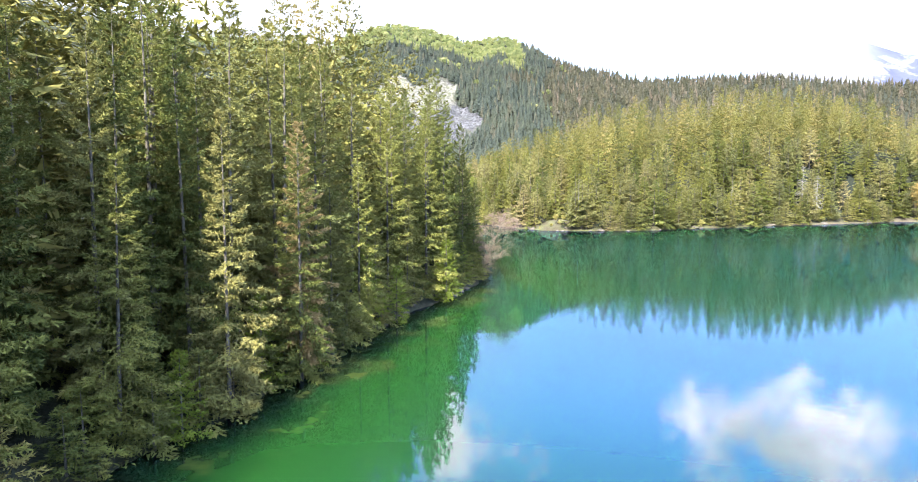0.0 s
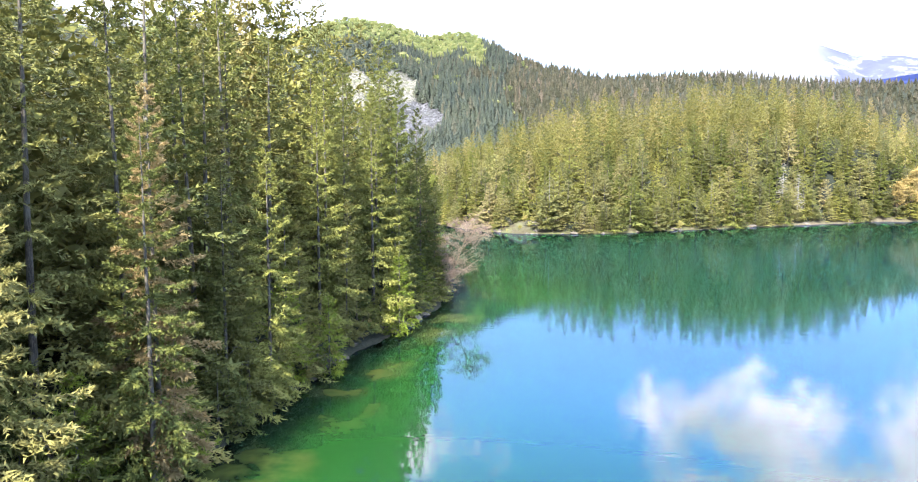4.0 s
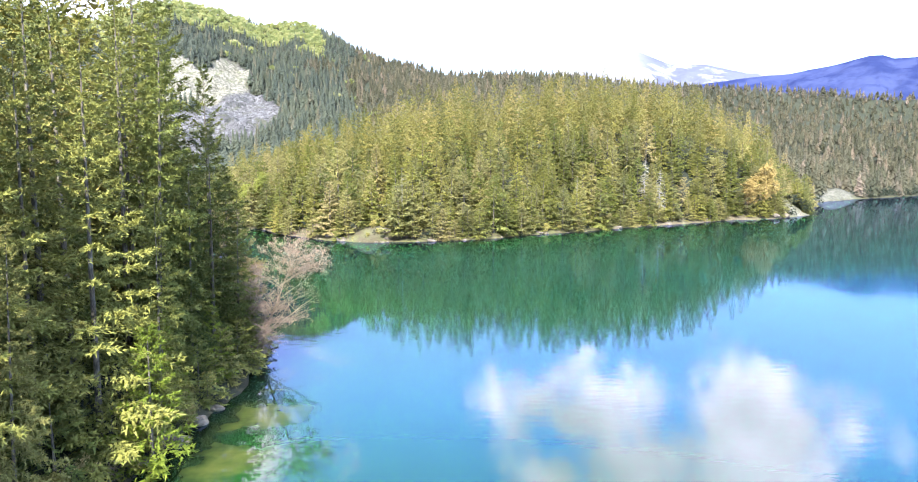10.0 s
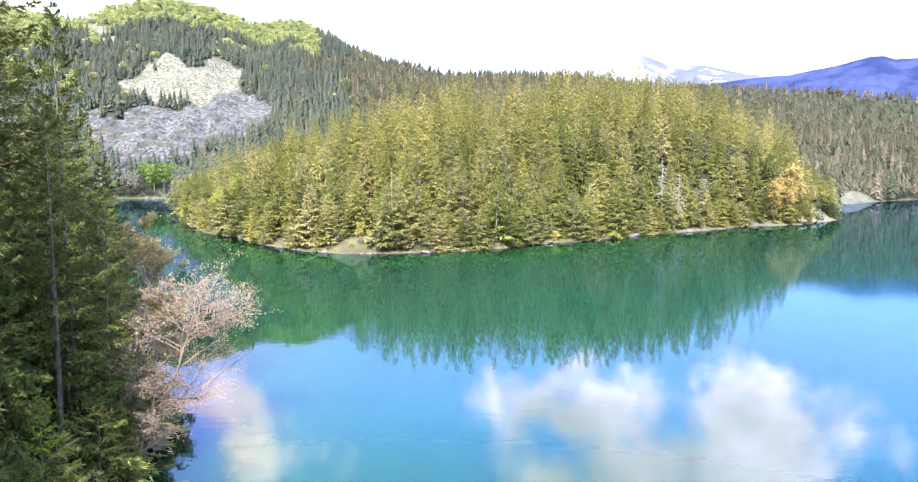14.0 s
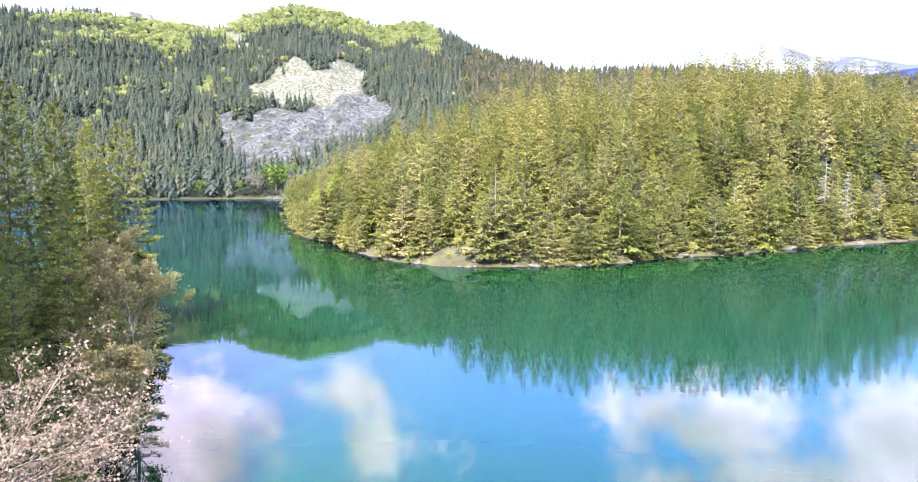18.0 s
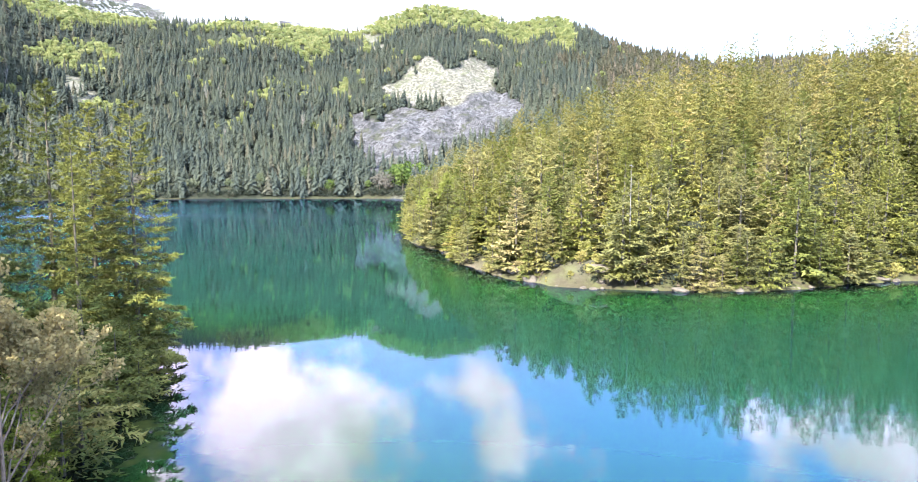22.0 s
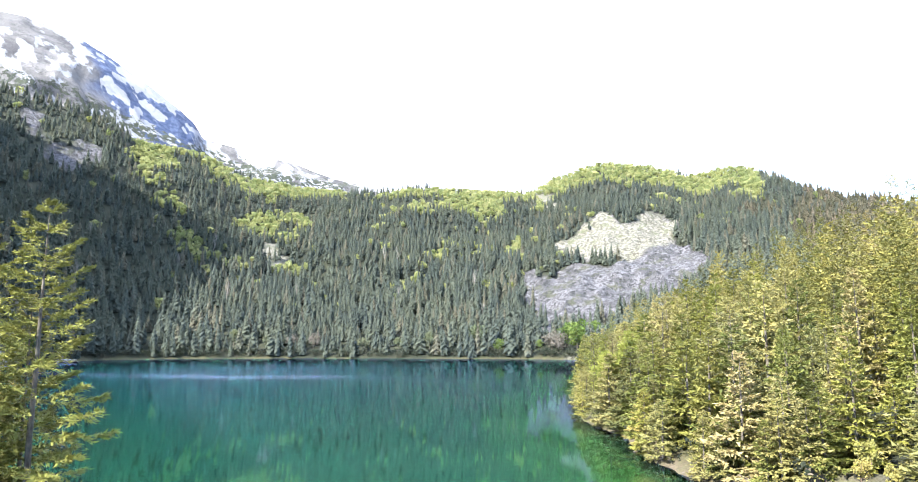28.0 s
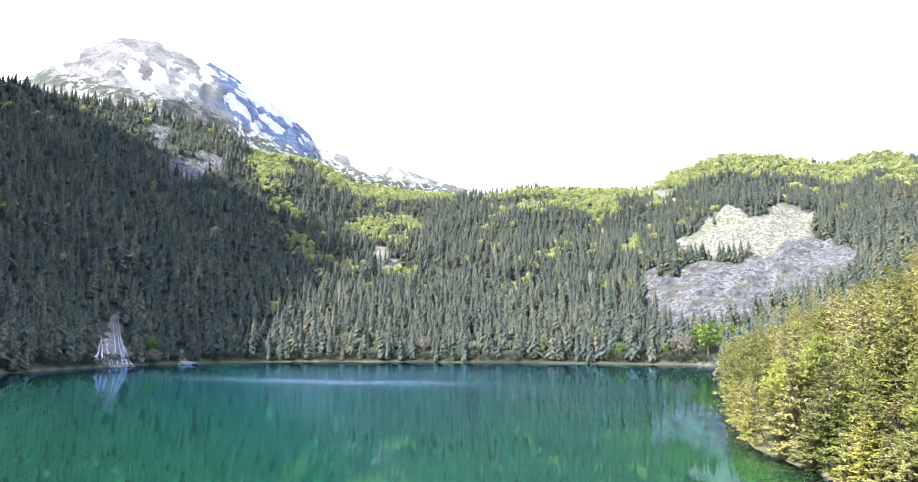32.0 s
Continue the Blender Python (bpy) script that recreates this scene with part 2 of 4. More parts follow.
# Shade of the lower cliff put into darker grey rock; scree above stays cream.
cliff = n.mix(n.ramp(streak, 0.45, 0.55), (0.016, 0.017, 0.017, 1), (0.040, 0.040, 0.043, 1))
cliff = n.mix(n.math("MULTIPLY", n.ramp(chips, 0.47, 0.53), n.ramp(n.noise(0.075, 5.0, 0.65, where), 0.40, 0.56, 0.15, 1.0)), cliff, (0.086, 0.084, 0.091, 1))
cliff = n.mix(n.ramp(n.noise(0.055, 6.0, 0.7, where), 0.54, 0.62, 0.0, 0.75), cliff, (0.034, 0.037, 0.022, 1))
scree = n.mix(n.ramp(chips, 0.44, 0.56), (0.046, 0.045, 0.033, 1), (0.128, 0.122, 0.103, 1))
scree = n.mix(n.ramp(n.noise(0.06, 6.0, 0.7, where), 0.53, 0.61, 0.0, 0.75), scree, (0.052, 0.058, 0.028, 1))
base = n.mix(shore, floor, gravel)
base = n.mix(rock, base, cliff)
base = n.mix(pale, base, scree)
n.put(out.inputs[0], n.add("ShaderNodeBsdfPrincipled", ins={"Base Color": base, "Roughness": 0.95, "Specular IOR Level": 0.15, "Normal": bumped(n, n.math("ADD", b, n.math("MULTIPLY", n.math("ADD", streak, n.math("MULTIPLY", chips, 0.5)), n.math("MULTIPLY", rock, 14.0))), 0.8, 0.35)}).outputs[0])

ALPINE, n, out = material("snowy_limestone")
where = n.add("ShaderNodeTexCoord").outputs["Object"]
crag, c = n.noise(0.011, 9.0, 0.7, where), n.noise(0.05, 7.0, 0.7, where)
edge = n.noise(0.016, 8.0, 0.68, where)
# Bluish shade on one flank, sunlit cream on the other, both as base colour.
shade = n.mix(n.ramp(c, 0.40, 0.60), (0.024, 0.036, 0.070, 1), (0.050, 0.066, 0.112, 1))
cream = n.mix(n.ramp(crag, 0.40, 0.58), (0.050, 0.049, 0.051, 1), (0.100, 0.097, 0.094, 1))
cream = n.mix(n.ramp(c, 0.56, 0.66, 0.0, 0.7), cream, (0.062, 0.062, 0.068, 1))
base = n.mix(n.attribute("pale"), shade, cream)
snowy = n.math("ADD", n.attribute("snow"), n.math("MULTIPLY", edge, 0.9))
base = n.mix(n.ramp(snowy, 0.93, 1.0), base, (0.165, 0.170, 0.180, 1))
dwarf = n.math("ADD", n.attribute("dwarf_pine"), n.math("MULTIPLY", c, 1.3))
base = n.mix(n.ramp(dwarf, 1.10, 1.14), base, n.mix(n.ramp(c, 0.4, 0.6), (0.016, 0.021, 0.019, 1), (0.035, 0.040, 0.027, 1)))
n.put(out.inputs[0], n.add("ShaderNodeBsdfPrincipled", ins={"Base Color": base, "Roughness": 0.95, "Specular IOR Level": 0.1, "Normal": bumped(n, n.math("ADD", c, n.math("MULTIPLY", crag, 1.5)), 1.0, 14.0)}).outputs[0])

# Distance haze is put into this blue base colour.
HAZE_BLUE, n, out = material("hazed_distant_mountain")
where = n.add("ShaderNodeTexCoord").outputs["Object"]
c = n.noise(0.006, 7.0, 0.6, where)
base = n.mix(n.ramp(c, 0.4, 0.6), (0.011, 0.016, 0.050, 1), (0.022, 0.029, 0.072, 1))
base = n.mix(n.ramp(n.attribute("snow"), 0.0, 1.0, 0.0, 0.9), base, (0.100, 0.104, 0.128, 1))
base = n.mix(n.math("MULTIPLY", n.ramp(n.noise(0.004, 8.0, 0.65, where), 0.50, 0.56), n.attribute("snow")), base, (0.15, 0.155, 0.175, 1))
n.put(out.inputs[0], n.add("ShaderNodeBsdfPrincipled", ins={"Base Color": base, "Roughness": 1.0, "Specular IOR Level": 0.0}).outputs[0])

WATER, n, out = material("lake_water")
where = n.add("ShaderNodeTexCoord").outputs["Object"]
depth = n.attribute("depth")
# Darkest at the waterline: bank shade and reflection put into the body colour.
near = n.mix(n.ramp(depth, 1.0, 7.0), (0.003, 0.009, 0.005, 1), (0.006, 0.030, 0.006, 1))
body = n.mix(n.ramp(depth, 6.0, 30.0), near, (0.0040, 0.0235, 0.0125, 1))
body = n.mix(n.ramp(depth, 30.0, 150.0), body, (0.0020, 0.0320, 0.0350, 1))
body = n.mix(n.math("MULTIPLY", n.math("MULTIPLY", n.ramp(depth, 9.0, 4.0), n.ramp(depth, 0.5, 3.0)), n.ramp(n.noise(0.16, 4.0, 0.6, where), 0.48, 0.66)), body, (0.036, 0.044, 0.012, 1))
ripple = n.noise(0.9, 3.0, 0.5, n.add("ShaderNodeMapping", ins={"Vector": where, "Rotation": (0, 0, 0.35), "Scale": (0.55, 1.6, 1.0)}).outputs[0])
swell = n.noise(0.11, 2.0, 0.5, where)
calm = n.ramp(n.noise(0.012, 3.0, 0.55, n.add("ShaderNodeMapping", ins={"Vector": where, "Scale": (0.5, 1.5, 1.0)}).outputs[0]), 0.45, 0.65, 0.25, 1.0)
normal = bumped(n, n.math("ADD", n.math("MULTIPLY", n.math("MULTIPLY", ripple, n.math("ADD", calm, n.math("MULTIPLY", n.attribute("wind"), 2.5))), 0.014), n.math("MULTIPLY", swell, 0.012)), 0.6, 1.0)
deep = n.add("ShaderNodeBsdfPrincipled", subsurface_method="BURLEY", ins={"Base Color": body, "Roughness": 1.0, "Specular IOR Level": 0.0, "Subsurface Weight": 1.0, "Subsurface Radius": (1.0, 1.0, 1.0), "Subsurface Scale": 7.0})
gloss = n.add("ShaderNodeBsdfGlossy", ins={"Color": (0.46, 0.57, 0.97, 1), "Roughness": n.math("ADD", n.ramp(depth, 30.0, 160.0, 0.018, 0.13), n.math("MULTIPLY", n.attribute("wind"), 0.10)), "Normal": normal})
mirror = n.add("ShaderNodeFresnel", ins={"IOR": 1.52, "Normal": normal}).outputs[0]
n.put(out.inputs[0], n.add("ShaderNodeMixShader", ins={0: mirror, 1: deep.outputs[0], 2: gloss.outputs[0]}).outputs[0])

WET_ROCK, n, out = material("wet_dark_rock")
where = n.add("ShaderNodeTexCoord").outputs["Object"]
fin = n.noise(0.7, 6.0, 0.65, where)
base = n.mix(n.ramp(fin, 0.35, 0.65), (0.016, 0.013, 0.011, 1), (0.046, 0.036, 0.028, 1))
n.put(out.inputs[0], n.add("ShaderNodeBsdfPrincipled", ins={"Base Color": base, "Roughness": 0.6, "Normal": bumped(n, fin, 0.8, 0.6)}).outputs[0])

FOAM, n, out = material("falling_white_water")
where = n.add("ShaderNodeTexCoord").outputs["Object"]
c = n.noise(1.2, 5.0, 0.6, n.add("ShaderNodeMapping", ins={"Vector": where, "Scale": (1.0, 1.0, 0.15)}).outputs[0])
base = n.mix(n.ramp(c, 0.35, 0.6), (0.05, 0.06, 0.075, 1), (0.17, 0.18, 0.20, 1))
n.put(out.inputs[0], n.add("ShaderNodeBsdfPrincipled", ins={"Base Color": base, "Roughness": 0.5, "Normal": bumped(n, c, 0.6, 0.3)}).outputs[0])


# ---- the lie of the land ----
LAKE = np.array([(-30, -320), (-27, -60), (-23.5, 0), (-21.5, 18), (-19.5, 30), (-18, 43), (-16.5, 57), (-14.5, 70), (-12.2, 79), (-10.6, 89), (-9.6, 97),
                 (-10.5, 105), (-15, 115), (-21, 127), (-26, 139), (-30, 150), (-33, 157), (-40, 160), (-60, 156), (-110, 160), (-200, 175), (-300, 210), (-368, 262),
                 (-398, 305), (-420, 345), (-432, 385), (-425, 430), (-400, 475), (-330, 518), (-255, 552), (-195, 572), (-162, 580), (-140, 572), (-126, 556),
                 (-116, 500), (-92, 412), (-66, 330), (-52, 286), (-45, 268), (-34, 254), (-23, 231), (-12, 215), (0, 207), (16, 207.5), (29, 211), (46, 224), (63, 231.5),
                 (79, 243), (104, 257), (135, 275), (150, 277), (178, 296), (205, 335), (234, 372), (262, 412), (322, 458), (372, 488), (430, 522),
                 (620, 590), (760, 500), (780, 100), (600, -250), (250, -420)], float)
EYE = np.array((0.0, 100.0))
RIDGE = [(-180, 4.0, 900), (-120, 4.5, 900), (-60, 5.4, 950), (-42, 6.45, 950), (-37, 7.1, 950), (-31, 7.75, 950), (-25, 8.15, 950), (-18, 9.25, 950), (-14, 9.35, 950), (-10, 9.4, 950), (-6.5, 9.5, 955),
         (-4, 10.1, 970), (-1.5, 10.5, 985), (1.5, 11.6, 1010), (3, 12.35, 1030), (5, 13.0, 1050), (6.5, 13.1, 1065), (8.6, 12.6, 1085), (10, 13.1, 1100), (13, 13.8, 1100), (15.5, 14.1, 1100), (18, 13.45, 1100), (19.7, 12.9, 1100), (21.6, 11.9, 1100),
         (24, 12.1, 1090), (27, 12.2, 1065), (31, 12.5, 1050), (33, 12.1, 1050), (36, 12.0, 1050), (40, 12.1, 1050), (45, 13.1, 1020), (47.5, 14.3, 1000), (49.5, 14.6, 980), (52, 14.8, 950), (54, 16.3, 940), (57, 17.0, 930), (60, 17.4, 920), (64, 17.6, 910), (69, 18.0, 880),
         # From 74.5 to 99 degrees: unseen heights, raised to shade the western slopes.
         (74.5, 22, 800), (78, 33, 740), (82, 38, 660), (92, 36, 600), (99, 26, 650), (107, 15, 780), (118, 9, 850), (140, 7.0, 900), (180, 4.0, 900)]
RIDGE = np.array(RIDGE, float)


def to_shore(x, y):
    """Metres from the waterline, less than nothing out on the lake."""
    x, y = np.asarray(x, float), np.asarray(y, float)
    best, inside = np.full(x.shape, 1e18), np.zeros(x.shape, bool)
    for (ax, ay), (bx, by) in zip(LAKE, np.roll(LAKE, -1, axis=0)):
        dx, dy = bx - ax, by - ay
        t = np.clip(((x - ax) * dx + (y - ay) * dy) / (dx * dx + dy * dy), 0, 1)
        best = np.minimum(best, (x - ax - t * dx) ** 2 + (y - ay - t * dy) ** 2)
        if dy:
            inside ^= ((ay > y) != (by > y)) & (x < dx * (y - ay) / dy + ax)
    return np.where(inside, -1, 1) * np.sqrt(best)


def waves(x, y, size, seed, octaves=4):
    """Smooth value noise between -1 and 1."""
    total, gain = np.zeros(np.shape(x)), 1.0
    for k in range(octaves):
        table = np.random.RandomState(seed + k).rand(64, 64) * 2 - 1
        u, v = np.asarray(x) / size * 2**k, np.asarray(y) / size * 2**k
        i, j = np.floor(u).astype(int), np.floor(v).astype(int)
        s, t = u - i, v - j
        s, t = s * s * (3 - 2 * s), t * t * (3 - 2 * t)
        i, j, p, q = i % 64, j % 64, (i + 1) % 64, (j + 1) % 64
        total = total + gain * ((table[i, j] * (1 - s) + table[p, j] * s) * (1 - t) + (table[i, q] * (1 - s) + table[p, q] * s) * t)
        gain *= 0.5
    return total


def polar(x, y):
    return np.degrees(np.arctan2(-(x - EYE[0]), y - EYE[1])), np.hypot(x - EYE[0], y - EYE[1])


def step(x, a, b):
    t = np.clip((x - a) / (b - a), 0, 1)
    return t * t * (3 - 2 * t)


def height(x, y, d=None):
    x, y = np.asarray(x, float), np.asarray(y, float)
    d = to_shore(x, y) + waves(x, y, 9.0, 5, 3) * 0.7 if d is None else d
    az, r = polar(x, y)
    el, far = np.interp(az, RIDGE[:, 0], RIDGE[:, 1]), np.interp(az, RIDGE[:, 0], RIDGE[:, 2])
    top = far * np.tan(np.radians(el))
    land = np.maximum(d, 0)
    share = land / (land + np.maximum(far - r, 0) + 1e-6)
    z = top * share**1.05 + waves(x, y, 130.0, 40, 4) * 26 * share * (1 - share) * 2
    z -= np.maximum(r - far, 0) * 0.22
    near = np.exp(-(((x - 112) / 78) ** 2) - ((y - 330) / 62) ** 2) * 31 + np.exp(-(((x - 25) / 50) ** 2) - ((y - 285) / 48) ** 2) * 9
    z += near * step(land, 0, 24)
    z += 3.4 * step(land, 0.5, 8) * step(x, 232, 244) * step(x, 334, 318) * (y > 330) * (y < 560)
    z += 2.2 * np.exp(-(((x - 1) / 8) ** 2) - ((y - 212.5) / 4) ** 2) * step(land, 0, 1.5)
    z += 1.0 * step(land, 0, 2.5) + 2.4 * step(land, 0.5, 9) * (y < 200) * (x < 60) + waves(x, y, 7.0, 11, 3) * 0.35 * step(land, 0.5, 5)
    return np.where(d < 0, np.maximum(d * 0.25, -4.0), z)


SCREE = np.array([(19.4, 6.7), (17.8, 7.7), (16.4, 9.1), (15.2, 9.3), (14.2, 8.5), (13.2, 8.5), (12.4, 9.6), (11.3, 9.4), (9.9, 8.4), (10.4, 6.9), (12, 6.2), (14.1, 5.4), (16.3, 5.4), (18.4, 5.8)])
CLIFF = np.array([(22.3, 5.2), (20.6, 5.1), (19.6, 4.3), (18.0, 5.4), (14.0, 5.6), (11.0, 6.7), (9.2, 6.3), (7.8, 5.2), (8.6, 4.0), (10.1, 2.8), (12.5, 1.4), (15.4, 0.4), (19.7, 0.0), (20.8, 2.0), (22.0, 3.2)])


def within(x, y, outline):
    """How deep a spot lies inside an outline, less than nothing outside."""
    best, inside = np.full(np.shape(x), 1e18), np.zeros(np.shape(x), bool)
    for (ax, ay), (bx, by) in zip(outline, np.roll(outline, -1, axis=0)):
        dx, dy = bx - ax, by - ay
        t = np.clip(((x - ax) * dx + (y - ay) * dy) / (dx * dx + dy * dy), 0, 1)
        best = np.minimum(best, (x - ax - t * dx) ** 2 + (y - ay - t * dy) ** 2)
        if dy:
            inside ^= ((ay > y) != (by > y)) & (x < dx * (y - ay) / dy + ax)
    return np.where(inside, 1, -1) * np.sqrt(best)


def bare(x, y, z):
    """Where rock shows: the cliff, its sunny scree, and a few scars. Two shares between 0 and 1."""
    az, r = polar(x, y)
    el = np.degrees(np.arctan2(z - 17, r))
    rough = waves(x, y, 45.0, 70, 4)
    cliff = within(az, el, CLIFF) + rough * 0.45
    scree = within(az, el, SCREE) + rough * 0.35
    scar = np.maximum(1 - np.hypot((az - 20.2 - (el - 10.7) * 0.9) / 0.65, (el - 10.7) / 0.9), 1 - np.hypot((az - 41.3 - (el - 6.0) * 0.6) / 1.0, (el - 6.0) / 1.5)) + rough * 0.9
    stony = np.maximum(1 - np.hypot((az - 58.8) / 1.4, (el - 14.3) / 0.9), 1 - np.hypot((az - 56.1) / 1.6, (el - 13.1) / 0.9)) + rough * 1.4
    crag = step(np.maximum(np.maximum(cliff, scree), stony * 0.5), 0.0, 0.12)
    return crag, np.maximum(step(scree, 0.02, 0.25), step(scar, 0.05, 0.3) * 0.7)


def build_mesh(name, verts, faces, mat, smooth=False, **attributes):
    """A mesh from arrays: faces all of one size."""
    me = bpy.data.meshes.new(name)
    verts, faces = np.asarray(verts, np.float32).reshape(-1, 3), np.asarray(faces, np.int32)
    count, size = faces.shape
    me.vertices.add(len(verts)), me.loops.add(count * size), me.polygons.add(count)
    me.vertices.foreach_set("co", verts.ravel())
    me.loops.foreach_set("vertex_index", faces.ravel())
    me.polygons.foreach_set("loop_start", np.arange(0, count * size, size, dtype=np.int32))
    me.polygons.foreach_set("use_smooth", np.full(count, smooth))
    for key, values in attributes.items():
        me.attributes.new(key, "FLOAT", "POINT").data.foreach_set("value", np.asarray(values, np.float32).ravel())
    me.update(calc_edges=True)
    me.materials.append(mat)
    return me


def grid_faces(rows, cols, wrap=False):
    i, j = np.meshgrid(np.arange(rows - 1), np.arange(cols if wrap else cols - 1), indexing="ij")
    k = (j + 1) % cols
    return np.stack([i * cols + j, (i + 1) * cols + j, (i + 1) * cols + k, i * cols + k], -1).reshape(-1, 4)


HUB = (10.0, -30.0)
turns = np.radians(np.r_[np.arange(-46, 5, 0.44), np.arange(5, 24, 0.2), np.arange(24, 68, 0.44), np.arange(68, 314, 4.0)])
rings = np.r_[np.arange(0.5, 12, 2.0), 12 * 1.022 ** np.arange(0, 280)]
rings = rings[rings < 4600]
rings = np.r_[rings[rings < 640], np.arange(640, 980, 4.0), rings[rings > 985]]
gx, gy = HUB[0] - np.sin(turns)[None] * rings[:, None], HUB[1] + np.cos(turns)[None] * rings[:, None]
gd = to_shore(gx, gy) + waves(gx, gy, 9.0, 5, 3) * 0.7
gz = height(gx, gy, gd)
rocky, palest = bare(gx, gy, gz)
gaz, gr = polar(gx, gy)
rocky = rocky * (gd > 0)
gz = gz + rocky * ((0.5 - np.abs(waves(gx, gy, 36.0, 90, 4))) * 9.0 + waves(gx, gy, 9.0, 95, 2) * 1.6) * step(gd, 0, 25)
strand = step(gd + waves(gx, gy, 5.0, 17, 2) * 0.8, np.where(gy < 200, 0.9, 1.0), np.where(gy < 200, 0.1, 0.2)) * np.where(gy < 200, 0.12, 1.0) * (gd > -6) * (np.hypot(gx - HUB[0], gy - HUB[1]) < 440) * np.where(gy < 200, 1.0, step(waves(gx, gy, 22.0, 57, 3), -0.15, 0.35))
spit = 0.6 * step(np.hypot((gx + 142) / 20, (gy - 580) / 9), 1.1, 0.7) + 0.6 * step(gd, 18, 10) * step(gx, 232, 244) * step(gx, 334, 318) * (gy > 330) + 0.7 * step(np.hypot(gx - 174, gy - 291), 13, 8) + 0.2 * step(np.hypot((gx - 1) / 8, (gy - 211) / 4) + waves(gx, gy, 4.0, 58, 2) * 0.3, 1.1, 0.6)
faces = grid_faces(len(rings), len(turns), True)
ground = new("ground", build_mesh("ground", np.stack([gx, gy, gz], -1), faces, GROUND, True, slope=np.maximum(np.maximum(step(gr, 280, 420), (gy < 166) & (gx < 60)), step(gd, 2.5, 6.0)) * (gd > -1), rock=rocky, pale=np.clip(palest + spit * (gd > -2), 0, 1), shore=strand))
tagged(ground, "brown forest floor with pale gravel shore and limestone slopes", "ground", kind="structure")

wet = (gd.ravel()[faces] < 3).any(1)
used, index = np.unique(faces[wet], return_inverse=True)
flat_xyz = np.stack([gx.ravel()[used], gy.ravel()[used], np.zeros(len(used))], -1)
lake = new("water", build_mesh("water", flat_xyz, index.reshape(-1, 4), WATER, True, depth=(-gd - 7.5 * np.exp(-(((gx + 25) / 11) ** 2) - ((gy - 166) / 4.5) ** 2)).ravel()[used], wind=(np.exp(-((gy - 352 + (gx + 180) * -0.25 + waves(gx, gy, 60.0, 31, 3) * 14) / 13) ** 2) * step(gx, -70, -110) * step(gx, -380, -320)).ravel()[used]))
tagged(lake, "calm emerald green mountain lake mirroring sky and forest", "lake", kind="structure")


def mountain(name, label, mat, crest, r_foot, r_crest, rough, seed, cols=260, **extra):
    """A far massif round the eye: crest rows are azimuth and elevation in degrees; extra gives shares by azimuth and elevation."""
    crest = np.array(sorted(crest), float)
    az = np.linspace(crest[0, 0], crest[-1, 0], cols)
    v = np.r_[np.linspace(0, 0.5, 10), np.linspace(0.53, 1.06, 90), 1.2, 1.5]
    A, V = np.meshgrid(az, v)
    el = np.interp(A, crest[:, 0], crest[:, 1])
    r = r_foot + (r_crest - r_foot) * V
    x, y = EYE[0] - np.sin(np.radians(A)) * r, EYE[1] + np.cos(np.radians(A)) * r
    top = r_crest * np.tan(np.radians(el)) + 17
    fall = np.where(V < 1, V**1.15, 1 - (V - 1) * 1.2)
    ridged = (1 - np.abs(waves(x, y, rough * 3.5, seed, 5))) - 0.5
    z = top * fall + ridged * rough * np.clip(V * (1.02 - V) * 4, 0, 1) * (V < 1.02)
    rise = np.degrees(np.arctan2(z - 17, r))
    ob = new(name, build_mesh(name, np.stack([x, y, z], -1), grid_faces(len(v), cols), mat, True, **{k: q(A, rise) for k, q in extra.items()}))
    return tagged(ob, label, "mountain", kind="structure")


# Left flank painted sunlit; below 49 degrees azimuth the limestone is pale.
def peak_lit_and_pale(az, el):
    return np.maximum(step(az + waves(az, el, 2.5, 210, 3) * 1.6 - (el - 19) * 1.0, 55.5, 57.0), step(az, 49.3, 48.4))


def peak_snow(az, el):
    p, q = az * -0.83 - el * 0.56, az * -0.56 + el * 0.83
    bands = waves(p * 0.22, q, 0.55, 220, 3) * 0.42 + waves(p, q * 0.35, 0.5, 225, 3) * 0.28
    return 0.47 + bands * (1 - 0.3 * peak_lit_and_pale(az, el)) + 0.10 * step(az, 52, 44)


def peak_pine(az, el):
    crest = np.interp(az, (28, 38.5, 43.5, 48, 53, 58, 66), (10.6, 11.8, 12.6, 13.6, 15.2, 17.2, 18.0))
    return 0.50 * step(np.abs(el - crest), 1.6, 0.2) * (az > 36)


# Snow share, raised at the left end so haze fades it into white.
def snow_and_haze(az, el):
    return 0.45 + 0.55 * step(az, -23.5, -20.5)


def no_snow(az, el):
    return az * 0.0


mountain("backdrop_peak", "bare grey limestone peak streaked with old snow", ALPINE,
         [(100, 9), (80, 14), (71, 17), (69.1, 18.1), (67.7, 19.35), (65.9, 20.6), (63.8, 21.7), (61.1, 21.85), (57.9, 21.25), (55.4, 20.1), (52.5, 18.5), (50.4, 17.1), (49.2, 16.1), (48.5, 15.0), (45.6, 14.4), (41, 13.55), (39.5, 13.0), (37, 12.3), (33, 11.6), (29.4, 12.0), (25.3, 11.8), (22, 11.0), (18, 11.2), (14, 10.5), (8, 9)], 1150, 2300, 90.0, 200, 420, snow=peak_snow, pale=peak_lit_and_pale, dwarf_pine=peak_pine)
